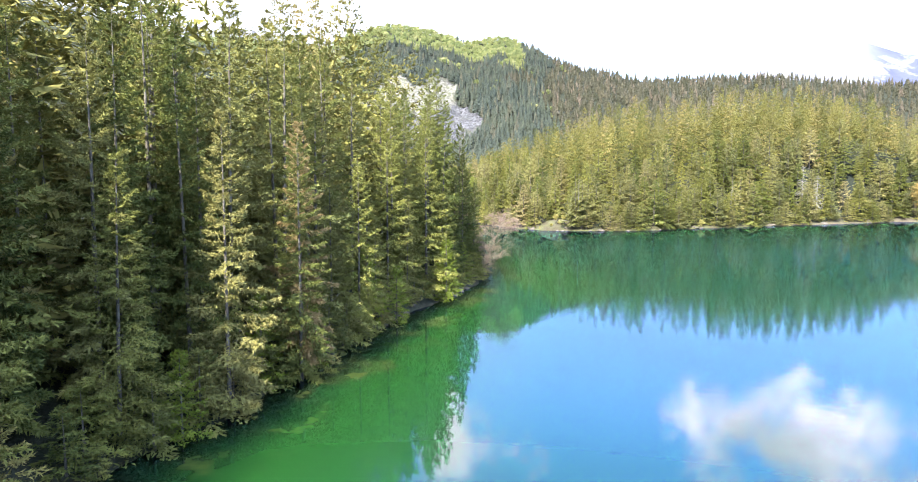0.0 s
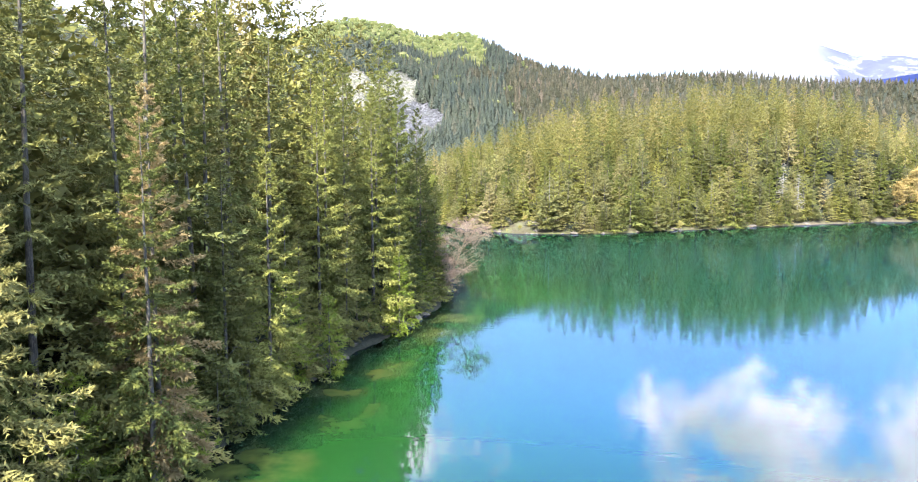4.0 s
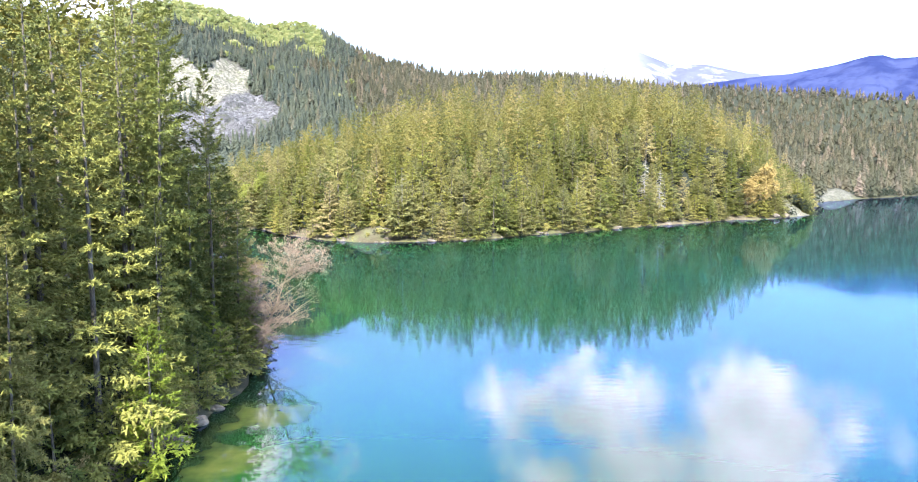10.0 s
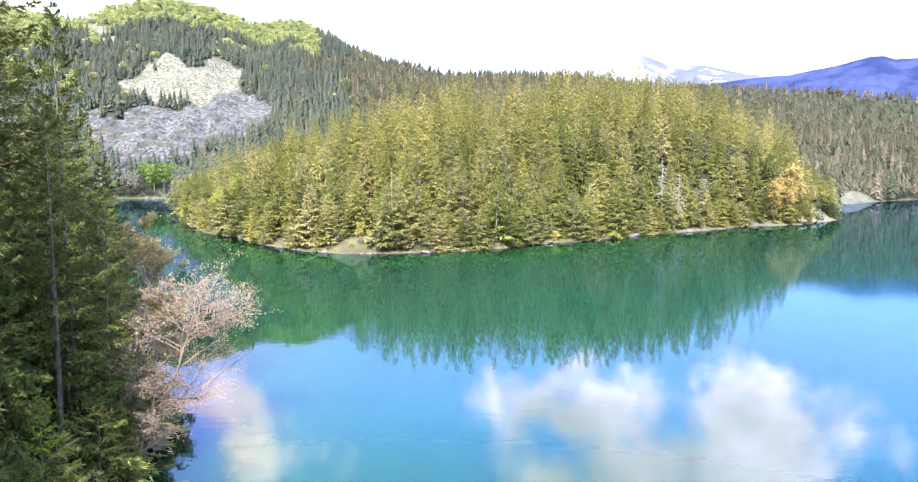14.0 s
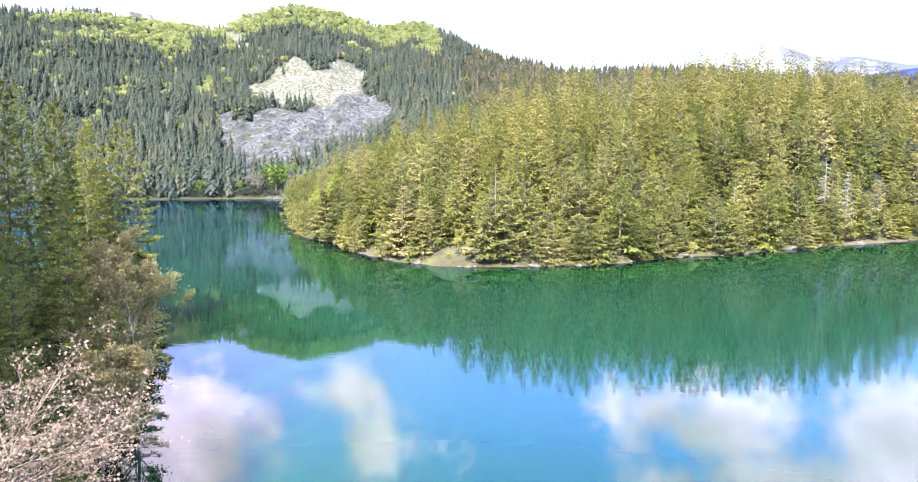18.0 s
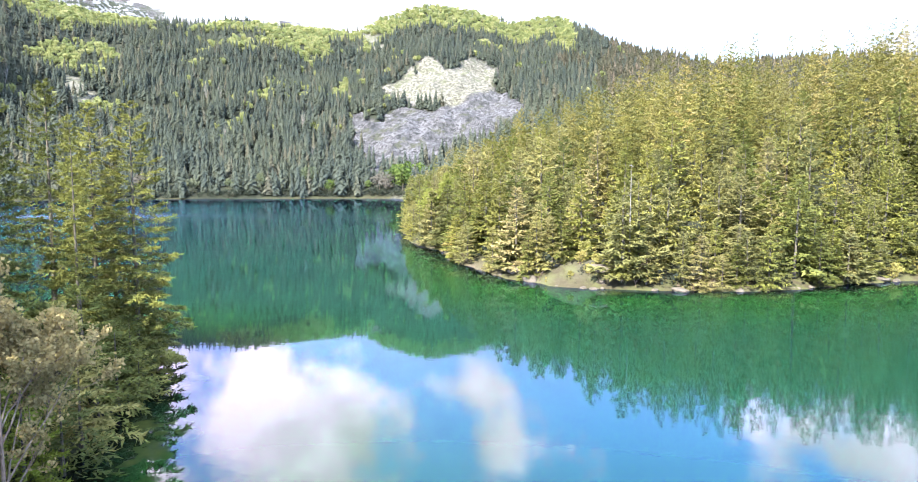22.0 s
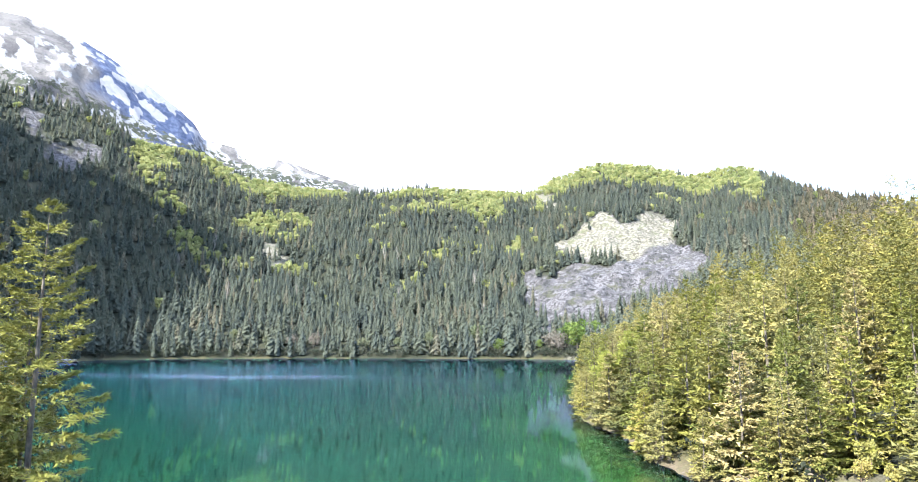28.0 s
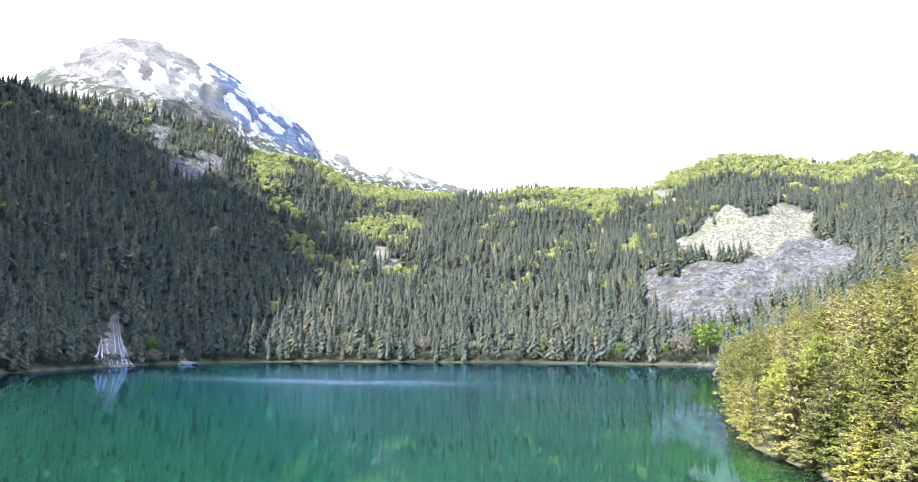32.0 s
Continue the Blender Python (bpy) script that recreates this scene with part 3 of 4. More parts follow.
mountain("backdrop_far_range", "hazy blue distant range with snow on its shoulders", HAZE_BLUE,
         [(-2, 6), (-10, 6.6), (-15.5, 8.2), (-17.5, 9.2), (-19.0, 9.75), (-20.2, 9.85), (-22, 9.65), (-23, 9.2), (-24.5, 8.55), (-27.3, 8.4), (-30.2, 7.6), (-33, 7.4), (-36, 7.0), (-42, 6.5), (-52, 6)], 2600, 4200, 60.0, 300, snow=snow_and_haze)
mountain("backdrop_blue_hill", "wooded hill on the skyline, coloured blue with haze", HAZE_BLUE,
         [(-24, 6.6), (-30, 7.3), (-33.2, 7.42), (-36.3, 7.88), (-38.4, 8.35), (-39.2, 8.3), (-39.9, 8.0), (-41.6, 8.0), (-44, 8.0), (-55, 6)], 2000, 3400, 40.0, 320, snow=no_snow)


# ---- trees ----
def kites(base, way, side, length, width, sag=0.12):
    """Needle sprays: thin four-cornered blades."""
    length, width = length[:, None], width[:, None]
    mid = base + way * length * 0.42
    tip = base + way * length + np.array((0, 0, -1.0)) * length * sag
    return np.stack([base, mid + side * width, tip, mid - side * width], 1)


def spears(base, way, side, length, width, sag=0.05):
    """Needle sprays, each a tapering three-cornered blade."""
    length, width = length[:, None], width[:, None]
    tip = base + way * length + np.array((0, 0, -1.0)) * length * sag
    return np.stack([base + side * width, tip, base - side * width], 1)


def unit(v):
    return v / np.maximum(np.linalg.norm(v, axis=-1, keepdims=True), 1e-9)


def conifer(seed, tall, radius, boughs, stations, needles, size, foot=0.05, full=0.75, droop=0.35, gaps=0.06, slim=0.2):
    """The crown of a spruce or fir as an array of blades (n, 3, 3): boughs with side twigs, each twig a brush of short sprays."""
    rng = np.random.RandomState(seed)
    u = np.sort((np.arange(boughs) + rng.rand(boughs)) / boughs)
    u = u[rng.rand(boughs) > gaps]
    boughs = len(u)
    z = tall * (foot + (0.985 - foot) * u)
    az = np.arange(boughs) * 2.39996 + rng.uniform(-0.5, 0.5, boughs)
    lobes = 1 + 0.16 * np.sin(az * 2 + z * 0.55 + seed) + 0.12 * np.sin(az * 3 - z * 0.9 + seed * 2)
    reach = radius * ((1 - u) ** full * 0.96 + 0.035) * rng.uniform(0.72, 1.15, boughs) * lobes * np.minimum(1, 0.65 + u * 3)
    rise = -0.22 + 0.85 * u**1.6 + rng.uniform(-0.14, 0.14, boughs)
    s = 0.22 + 0.78 * np.linspace(0, 1, stations)[None] ** 0.75 + rng.uniform(-0.05, 0.05, (boughs, stations))
    R, lower = reach[:, None], 1 - u[:, None]
    out = np.stack([np.cos(az), np.sin(az), np.zeros(boughs)], -1)[:, None]
    p = out * (R * s)[..., None]
    p[..., 2] += z[:, None] + R * (rise[:, None] * s - droop * lower * s**2 + 0.24 * s**3)
    along = out + np.stack([s * 0, s * 0, rise[:, None] - 2 * droop * lower * s + 0.72 * s**2], -1)
    along = unit(along)
    across = np.stack([-np.sin(az), np.cos(az), np.zeros(boughs)], -1)[:, None]
    blades = []
    for hand in (-1, 1):
        jig = rng.uniform(-0.3, 0.3, s.shape)
        twig = unit(along * (0.55 + 0.5 * s)[..., None] + across * (hand * (1.0 - 0.35 * s) + jig)[..., None] + np.stack([s * 0, s * 0, rng.uniform(-0.42, 0.12, s.shape)], -1))
        long = (R * 0.36 * (1.12 - s) + size * 0.7) * rng.uniform(0.7, 1.25, s.shape)
        for k in range(needles):
            f = (k + rng.rand(*s.shape)) / needles
            base = p + twig * (long * f)[..., None] - np.stack([s * 0, s * 0, long * 0.28 * f * f], -1)
            way = unit(twig * 0.7 + rng.normal(0, 0.42, twig.shape) + (0, 0, 0.10))
            tilt = unit(np.array((0, 0, 1.0)) + out * 0.35 + rng.normal(0, 0.45, twig.shape))
            side = unit(np.cross(way, tilt))
            length = size * rng.uniform(0.7, 1.4, s.shape) * (0.34 + 0.66 * lower)
            blades.append(spears(base.reshape(-1, 3), way.reshape(-1, 3), side.reshape(-1, 3), length.ravel(), length.ravel() * slim, 0.05))
    return np.concatenate(blades)


def tube(points, radii, sides=6):
    """A tapered round limb through points: vertices and faces."""
    points = np.asarray(points, float)
    along = unit(np.gradient(points, axis=0))
    ref = np.where(np.abs(along[:, 2:]) > 0.9, np.array((1.0, 0, 0)), np.array((0, 0, 1.0)))
    a = unit(np.cross(along, ref))
    b = np.cross(along, a)
    t = np.arange(sides) * 2 * math.pi / sides
    ring = points[:, None] + (a[:, None] * np.cos(t)[None, :, None] + b[:, None] * np.sin(t)[None, :, None]) * np.asarray(radii)[:, None, None]
    return ring.reshape(-1, 3), grid_faces(len(points), sides, True)


def joined(pieces):
    """Many (verts, faces) as one."""
    verts, faces, start = [], [], 0
    for v, f in pieces:
        verts.append(v), faces.append(f + start)
        start += len(v)
    return np.concatenate(verts), np.concatenate(faces)


def stem(seed, tall, thick, sides=8, lean=0.0):
    rng = np.random.RandomState(seed)
    z = np.linspace(-0.6, tall * 0.97, 12)
    t = z / tall
    pts = np.stack([np.cumsum(rng.uniform(-0.02, 0.02, 12)) * tall * 0.05 + lean * z, np.cumsum(rng.uniform(-0.02, 0.02, 12)) * tall * 0.05, z], -1)
    rad = thick * np.clip(1 - t, 0.03, 1) ** 0.8 * (1 + 0.5 * np.exp(-np.maximum(z, 0) * 1.2))
    return tube(pts, rad, sides)


def limbs(seed, tall, spread, levels=3, forks=5, thick=0.16, droop=0.0, sides=4, lean=(0, 0)):
    """A bare broadleaved tree: trunk (verts, faces), branches (verts, faces), and the twig ends."""
    rng = np.random.RandomState(seed)
    trunk, rest, ends = [], [], []

    def grow(start, way, length, rad, level):
        if level == 1:
            rest.append([])
        n = 6
        pts, q, wv = [np.array(start, float)], np.array(start, float), np.array(way, float)
        for _ in range(n):
            wv = unit(wv + rng.normal(0, 0.13, 3) + np.array((0, 0, 0.04 if level == 0 else 0.05 - droop)))
            q = q + wv * length / n
            pts.append(q.copy())
        (trunk if level == 0 else rest[-1]).append(tube(pts, np.linspace(rad, rad * 0.3, n + 1), 7 if level == 0 else sides if level < 2 else 3))
        if level == levels:
            ends.extend((p, wv) for p in pts[2:])
            return
        count = forks * 3 if level == 0 else forks
        for k in range(count):
            at = rng.uniform(0.28 if level == 0 else 0.2, 1.0)
            j = min(n - 1, int(at * n))
            base = pts[j] + (pts[j + 1] - pts[j]) * (at * n - j)
            ang = rng.uniform(0, 2 * math.pi)
            out = np.array((math.cos(ang), math.sin(ang), 0.0)) * spread
            w2 = unit(wv * (0.55 if level else 0.7) + out + rng.normal(0, 0.2, 3))
            grow(base, w2, length * rng.uniform(0.36, 0.6) * (1.15 - at * 0.45), rad * 0.5 * (1.1 - 0.6 * at), level + 1)

    grow((0, 0, -0.5), unit(np.array((lean[0], lean[1], 1.0))), tall * 0.85, thick, 0)
    return joined(trunk), [joined(limb) for limb in rest], ends


def leaves_at(ends, seed, each, size):
    rng = np.random.RandomState(seed)
    base = np.repeat(np.array([e[0] for e in ends]), each, 0) + rng.normal(0, size * 0.8, (len(ends) * each, 3))
    way = unit(rng.normal(0, 1, base.shape))
    side = unit(np.cross(way, rng.normal(0, 1, base.shape)))
    length = size * rng.uniform(0.7, 1.4, len(base))
    return kites(base, way, side, length, length * 0.4, 0.0)


def blade_mesh(name, blades, mat):
    return build_mesh(name, blades.reshape(-1, 3), np.arange(blades.shape[0] * blades.shape[1]).reshape(-1, blades.shape[1]), mat)


def tree(kind, label, crown, trunk, bark, boughs=(), group="", category="tree"):
    """An Empty with a trunk, a crown and, where they show, its boughs."""
    ob = tagged(new(kind), label, category, group)
    for part_name, me in [("trunk", build_mesh("trunk", *trunk, bark, True)), ("crown", crown)] + [("bough", build_mesh("bough", *b, bark)) for b in boughs]:
        if me is not None:
            part = new(part_name, me)
            part.parent = ob
    return ob


def placed(x, y, turn=0.0, size=1.0, sink=0.15, tilt=0.0, thick=1.0):
    z = float(height(np.array([x]), np.array([y]))[0])
    return pose(x, y, max(z, -0.3) - sink, tilt, 0, turn) @ Matrix.Diagonal((size * thick, size * thick, size, 1))


near_spruces = []
for k, (radius, full, gaps, droop) in enumerate(((4.2, 0.80, 0.05, 0.40), (3.6, 0.70, 0.08, 0.46), (4.7, 0.90, 0.05, 0.30), (3.3, 0.70, 0.14, 0.52))):
    crown = conifer(20 + k, 24.0, radius, 108, 10, 13, 0.36, (0.03, 0.06, 0.02, 0.10)[k], full, droop, gaps, 0.185)
    near_spruces.append(("spruce", crown, stem(30 + k, 24.0, 0.19)))
rng = np.random.RandomState(7)


def spread_points(x0, x1, y0, y1, gap, keep, seed):
    """Scattered spots on a jittered grid where keep(x, y, d) holds."""
    r = np.random.RandomState(seed)
    x, y = np.meshgrid(np.arange(x0, x1, gap), np.arange(y0, y1, gap))
    x, y = x + r.uniform(-0.42, 0.42, x.shape) * gap, y + r.uniform(-0.42, 0.42, x.shape) * gap
    x, y = x.ravel(), y.ravel()
    ok = keep(x, y, to_shore(x, y))
    return x[ok], y[ok]


def plant(templates, spots, low, high, seed, slim=(0.85, 1.15)):
    """Copies of the templates on the spots, each turned and sized."""
    r = np.random.RandomState(seed)
    for n, (x, y) in enumerate(spots):
        src = templates[r.randint(len(templates))]
        copy_thing(src, placed(x, y, r.uniform(0, 360), r.uniform(low, high), tilt=r.uniform(-2, 2), thick=r.uniform(*slim)))


# the wooded bank that the camera passes
BANK_LABEL = "tall dark green spruce on the wooded lake bank"
bank_trees = [tree(kind, BANK_LABEL, blade_mesh("crown", crown, SPRUCE), trunk, BARK, group="spruces on the bank") for kind, crown, trunk in near_spruces]
named = [(-19.8, 27.1, 0.92, 0), (-17.8, 35.8, 0.88, 1), (-17.7, 73.9, 0.92, 3), (-15.2, 76.0, 1.03, 2), (-18.8, 71.0, 1.15, 1), (-12.9, 94.7, 0.82, 2), (-17.0, 96.0, 1.0, 1), (-21.0, 107.0, 1.08, 0),
         (-32.4, 152.3, 0.95, 1), (-35.2, 150.9, 0.84, 0), (-29.0, 136.0, 0.88, 3), (-17.5, 51.5, 0.83, 1), (-19.5, 48.5, 0.72, 0), (-36.0, 154.0, 0.70, 2), (-38.6, 150.0, 0.86, 2), (-33.5, 147.0, 0.8, 2)]
for k, (x, y, size, which) in enumerate(named):
    copy_thing(bank_trees[which], placed(x, y, k * 77.0, size, thick=1.3 if y > 149 else 1.0))
fx, fy = spread_points(-60, 0, 2, 158, 4.2, lambda x, y, d: (d > 1.0) & (d < 9), 3)
thin = (fy < 125) | (np.random.RandomState(99).rand(len(fy)) < 0.3)
clear = thin & np.array([min(math.hypot(a - b[0], c - b[1]) for b in named + [(-12, 75.3), (-10.5, 101), (-17.6, 125.2)]) > 2.7 for a, c in zip(fx, fy)])
shore_gap = to_shore(fx, fy)
inner = clear & (shore_gap > 5.0)
clear &= ~inner
tall_ones = clear & (shore_gap > 3.0) & (fy < 108)
plant(bank_trees, list(zip(fx[tall_ones], fy[tall_ones])), 0.95, 1.3, 5)
plant(bank_trees, list(zip(fx[clear & ~tall_ones], fy[clear & ~tall_ones])), 0.5, 0.92, 15)
for k, src in enumerate(bank_trees):
    src.matrix_basis = placed(-24 - k * 3, 8 + 6 * k, 40 * k, 1.0)

back = []
for k in range(2):
    crown = conifer(45 + k, 24.0, (4.2, 3.6)[k], 88, 8, 7, 0.42, 0.06, 0.78, 0.38, 0.06, 0.22)
    back.append(tree("fir", "tall fir behind the first row on the bank", blade_mesh("crown", crown, SPRUCE), stem(47 + k, 24.0, 0.24, 7), BARK, group="firs on the bank"))
low = fy[inner] > 108
sparse = low & (np.random.RandomState(98).rand(len(low)) < 0.5)
plant(back, list(zip(fx[inner][~low], fy[inner][~low])), 1.0, 1.35, 25)
plant(back, list(zip(fx[inner][sparse], fy[inner][sparse])), 0.7, 0.98, 26)
for k, src in enumerate(back):
    src.matrix_basis = placed(-27 - k * 3, 30 + 9 * k, 40 * k, 1.1)

# young growth down to the water's edge
saplings = [tree("sapling", "young bushy fir overhanging the lake shore", blade_mesh("crown", conifer(70 + k, 5.0, 1.9, 36, 6, 5, 0.34, 0.0, 0.7, 0.4, 0.05), SPRUCE), stem(75 + k, 5.0, 0.07, 5), BARK, group="saplings on the bank") for k in range(2)]
ux, uy = spread_points(-50, 0, 4, 158, 2.6, lambda x, y, d: (d > 0.2) & (d < 3.2), 13)
plant(saplings, [q for k, q in enumerate(zip(ux, uy)) if k % 3 or q[1] < 62 or q[1] > 106], 0.4, 1.05, 14, (1.0, 1.5))
for x, y, size in ((-12.4, 87.0, 0.9), (-11.6, 91.0, 0.8), (-11.0, 94.5, 0.9), (-11.2, 98.5, 0.8), (-11.8, 103.0, 0.9), (-13.4, 109.0, 0.9), (-15.6, 114.0, 0.8), (-21.2, 20.0, 1.0), (-20.6, 24.5, 1.1), (-20.2, 28.5, 0.9), (-20.0, 33.0, 1.1), (-19.4, 37.0, 1.0), (-18.9, 41.0, 1.1), (-18.6, 45.0, 0.9), (-17.9, 48.5, 1.0), (-17.6, 53.5, 0.9), (-16.9, 58.0, 0.8), (-23.0, 134.0, 1.2), (-25.0, 137.5, 1.3), (-26.8, 141.0, 1.2), (-28.2, 144.5, 1.3), (-29.8, 148.0, 1.2), (-31.4, 151.0, 1.3), (-33.0, 154.5, 1.1), (-27.5, 146.0, 0.9), (-30.5, 144.0, 1.5), (-28.0, 139.0, 1.5)):
    copy_thing(saplings[int(y) % 2], placed(x, y, y * 31, size, thick=1.4))
for k, src in enumerate(saplings):
    src.matrix_basis = placed(-17.5 - k, 46 + 7 * k, 40 * k, 0.8)

# the wooded peninsula across the water
hill = []
for k in range(6):
    group = "trees on the peninsula"
    if k < 2:
        crown = conifer(80 + k, 19.0, (3.9, 3.3)[k], 52, 6, 5, 0.82, 0.02, 0.88, 0.36, 0.06, 0.25)
        hill.append(tree("spruce", "sunlit green spruce on the wooded peninsula", blade_mesh("crown", crown, (SPRUCE, DEEP_FIR)[k]), stem(90 + k, 19.0, 0.22, 6), BARK, group=group))
    elif k < 4:
        crown = conifer(80 + k, 18.0, (4.2, 3.7)[k - 2], 52, 6, 5, 0.82, 0.02, 0.95, 0.28, 0.08, 0.25)
        hill.append(tree("fir", "sunlit yellow-green fir on the wooded peninsula", blade_mesh("crown", crown, (HILL_FIR, PINE)[k - 2]), stem(90 + k, 18.0, 0.22, 6), BARK, group=group))
    else:
        crown = conifer(80 + k, 18.0, 4.3, 50, 6, 5, 0.85, 0.06, 0.62, 0.14, 0.12, 0.24)
        hill.append(tree("pine", "sunlit grey-green pine with an open crown", blade_mesh("crown", crown, PINE), stem(90 + k, 18.0, 0.24, 6), BARK, group=group))


def on_hill(x, y):
    return (x > -140) & (x < 260) & (y > 200) & (x > -60 - (y - 270) * 0.6)


hx, hy = spread_points(-140, 215, 200, 420, 5.2, lambda x, y, d: on_hill(x, y) & (d > 0.2) & (np.hypot((x - 1) / 6, (y - 209) / 3.5) > 1) & (np.hypot(x - 174, y - 291) > 9) & (y < np.where(x < -20, 420, 352)), 21)
hd = to_shore(hx, hy)
front = np.argsort(hd + 0.12 * np.hypot(hx - 10, hy - 180))
first = front[:400]
low_row = first[hd[first] < 16]
high_row = first[hd[first] >= 16]
plant(hill, list(zip(hx[low_row], hy[low_row])), 0.38, 0.86, 22, (1.15, 1.7))
plant(hill, list(zip(hx[high_row], hy[high_row])), 0.55, 1.0, 29, (0.95, 1.35))
edge = np.random.RandomState(24)
skirt = []
for a, b in zip(LAKE[38:52], LAKE[39:53]):
    long = float(np.hypot(*(b - a)))
    inward = np.array((a[1] - b[1], b[0] - a[0])) / long
    for k in range(int(long / 1.8)):
        skirt.append(a + (b - a) * edge.rand() + inward * edge.uniform(0.2, 3.6))
skirt = np.array(skirt)
skirt = skirt[(to_shore(skirt[:, 0], skirt[:, 1]) > 0.25) & (np.hypot((skirt[:, 0] - 1) / 5, (skirt[:, 1] - 209) / 3) > 1) & (np.hypot(skirt[:, 0] - 174, skirt[:, 1] - 291) > 9)]
plant(hill, [tuple(q) for q in skirt], 0.16, 0.48, 27, (1.3, 2.0))
for k, src in enumerate(hill):
    src.matrix_basis = placed(40 + 8 * k, 262 + 3 * k, 30 * k, 0.72)


def forest(name, label, shapes, mat, x, y, size, seed, sink=0.4, slim=0.25, smooth=False):
    """A wood as one mesh: every tree its own turn, size and tint."""
    r = np.random.RandomState(seed)
    z = height(x, y) - sink
    which, verts, faces, tint, start = r.randint(0, len(shapes), len(x)), [], [], [], 0
    for k, (v, f) in enumerate(shapes):
        i = np.nonzero(which == k)[0]
        if not len(i):
            continue
        a, s = r.uniform(0, 2 * math.pi, len(i)), size[i] * r.uniform(0.6, 1.25, len(i))
        fat = s * r.uniform(1 - slim, 1 + slim, len(i))
        c, q = np.cos(a)[:, None], np.sin(a)[:, None]
        p = np.stack([(v[None, :, 0] * c - v[None, :, 1] * q) * fat[:, None] + x[i][:, None], (v[None, :, 0] * q + v[None, :, 1] * c) * fat[:, None] + y[i][:, None], v[None, :, 2] * s[:, None] + z[i][:, None]], -1)
        verts.append(p.reshape(-1, 3))
        faces.append((f[None] + (np.arange(len(i)) * len(v))[:, None, None] + start).reshape(-1, f.shape[1]))
        tint.append(np.repeat(np.clip(r.rand(len(i)), 0, 1), len(v)))
        start += len(i) * len(v)
    ob = new(name, build_mesh(name, np.concatenate(verts), np.concatenate(faces), mat, smooth, tint=np.concatenate(tint)))
    return tagged(ob, label, "forest", kind="stuff")


def far_shape(seed, tall, radius, blades=44):
    """A spruce seen from afar: drooping boughs round a slim dark core."""
    r = np.random.RandomState(seed)
    ring = np.arange(5) * 2 * math.pi / 5
    core = np.concatenate([np.stack([np.cos(ring) * radius * 0.62, np.sin(ring) * radius * 0.62, np.full(5, tall * 0.04)], -1), [(0, 0, tall * 0.97)]])
    cone = np.array([(k, (k + 1) % 5, 5) for k in range(5)])
    u = (np.arange(blades) + r.rand(blades)) / blades
    u = u**1.25
    a = np.arange(blades) * 2.4 + r.uniform(-0.6, 0.6, blades)
    reach = radius * (1 - u) ** 0.82 * r.uniform(0.75, 1.3, blades) + 0.25
    z = tall * (0.05 + 0.90 * u)
    way, side = np.stack([np.cos(a), np.sin(a)], -1), np.stack([-np.sin(a), np.cos(a)], -1)
    half = (reach * 0.42 + 0.25)[:, None]
    up = (z + reach * 0.55 + tall * 0.03)[:, None]
    left = np.concatenate([way * (reach * 0.15)[:, None] + side * half, up], -1)
    right = np.concatenate([way * (reach * 0.15)[:, None] - side * half, up + r.uniform(-0.3, 0.3, (blades, 1))], -1)
    tip = np.concatenate([way * reach[:, None], z[:, None]], -1)
    verts = np.concatenate([core, np.stack([left, right, tip], 1).reshape(-1, 3)])
    return verts, np.concatenate([cone, 6 + np.arange(blades * 3).reshape(-1, 3)])


def blob_shape(seed, tall, radius, count, lobes=7, grain=0.16):
    """A broadleaved crown seen from afar: small leaf sprays on uneven lobes."""
    r = np.random.RandomState(seed)
    heart = unit(r.normal(0, 1, (lobes, 3))) * r.uniform(0.35, 0.7, (lobes, 1)) * (radius, radius, tall * 0.33) + (0, 0, tall * 0.56)
    wide = radius * r.uniform(0.40, 0.62, (lobes, 1))
    which = r.randint(0, lobes, count)
    way = unit(r.normal(0, 1, (count, 3)) + (0, 0, 0.25))
    centre = heart[which] + way * wide[which] * (1, 1, 0.85) * r.uniform(0.75, 1.08, (count, 1))
    facing = unit(way + r.normal(0, 0.45, way.shape))
    side = unit(np.cross(facing, r.normal(0, 1, way.shape)))
    other = np.cross(facing, side)
    s = radius * grain * r.uniform(0.6, 1.35, (count, 1))
    v = np.stack([centre + side * s, centre + other * s * 0.7 + facing * s * 0.25, centre - side * s, centre - other * s * 0.7 - facing * s * 0.2], 1)
    return v.reshape(-1, 3), np.arange(count * 4).reshape(-1, 4)


rest = front[400:]
rest = rest[np.random.RandomState(28).rand(len(rest)) < np.where(hd[rest] < 60, 1.0, 0.6)]
mid_shapes = []
for k in range(4):
    bl = conifer(120 + k, 19.0, (3.3, 2.8, 3.7, 3.4)[k], 44, 4, 4, 0.8, 0.06, (0.95, 0.85, 1.05, 0.85)[k], 0.34, 0.06)
    mid_shapes.append((bl.reshape(-1, 3), np.arange(len(bl) * 3).reshape(-1, 3)))
forest("peninsula_wood", "dense sunlit spruce wood over the peninsula's hill", mid_shapes, MID_FIR, hx[rest], hy[rest], np.full(len(rest), 0.98), 23)
# Trees below y = -4 stay unseen, added to shade the near bank.
bx, by = spread_points(-90, 0, -60, 165, 4.6, lambda x, y, d: (d >= np.where(y < -4, 1.5, 9)) & (d < np.where(y < -4, 22, 36)), 9)
bank_shapes = []
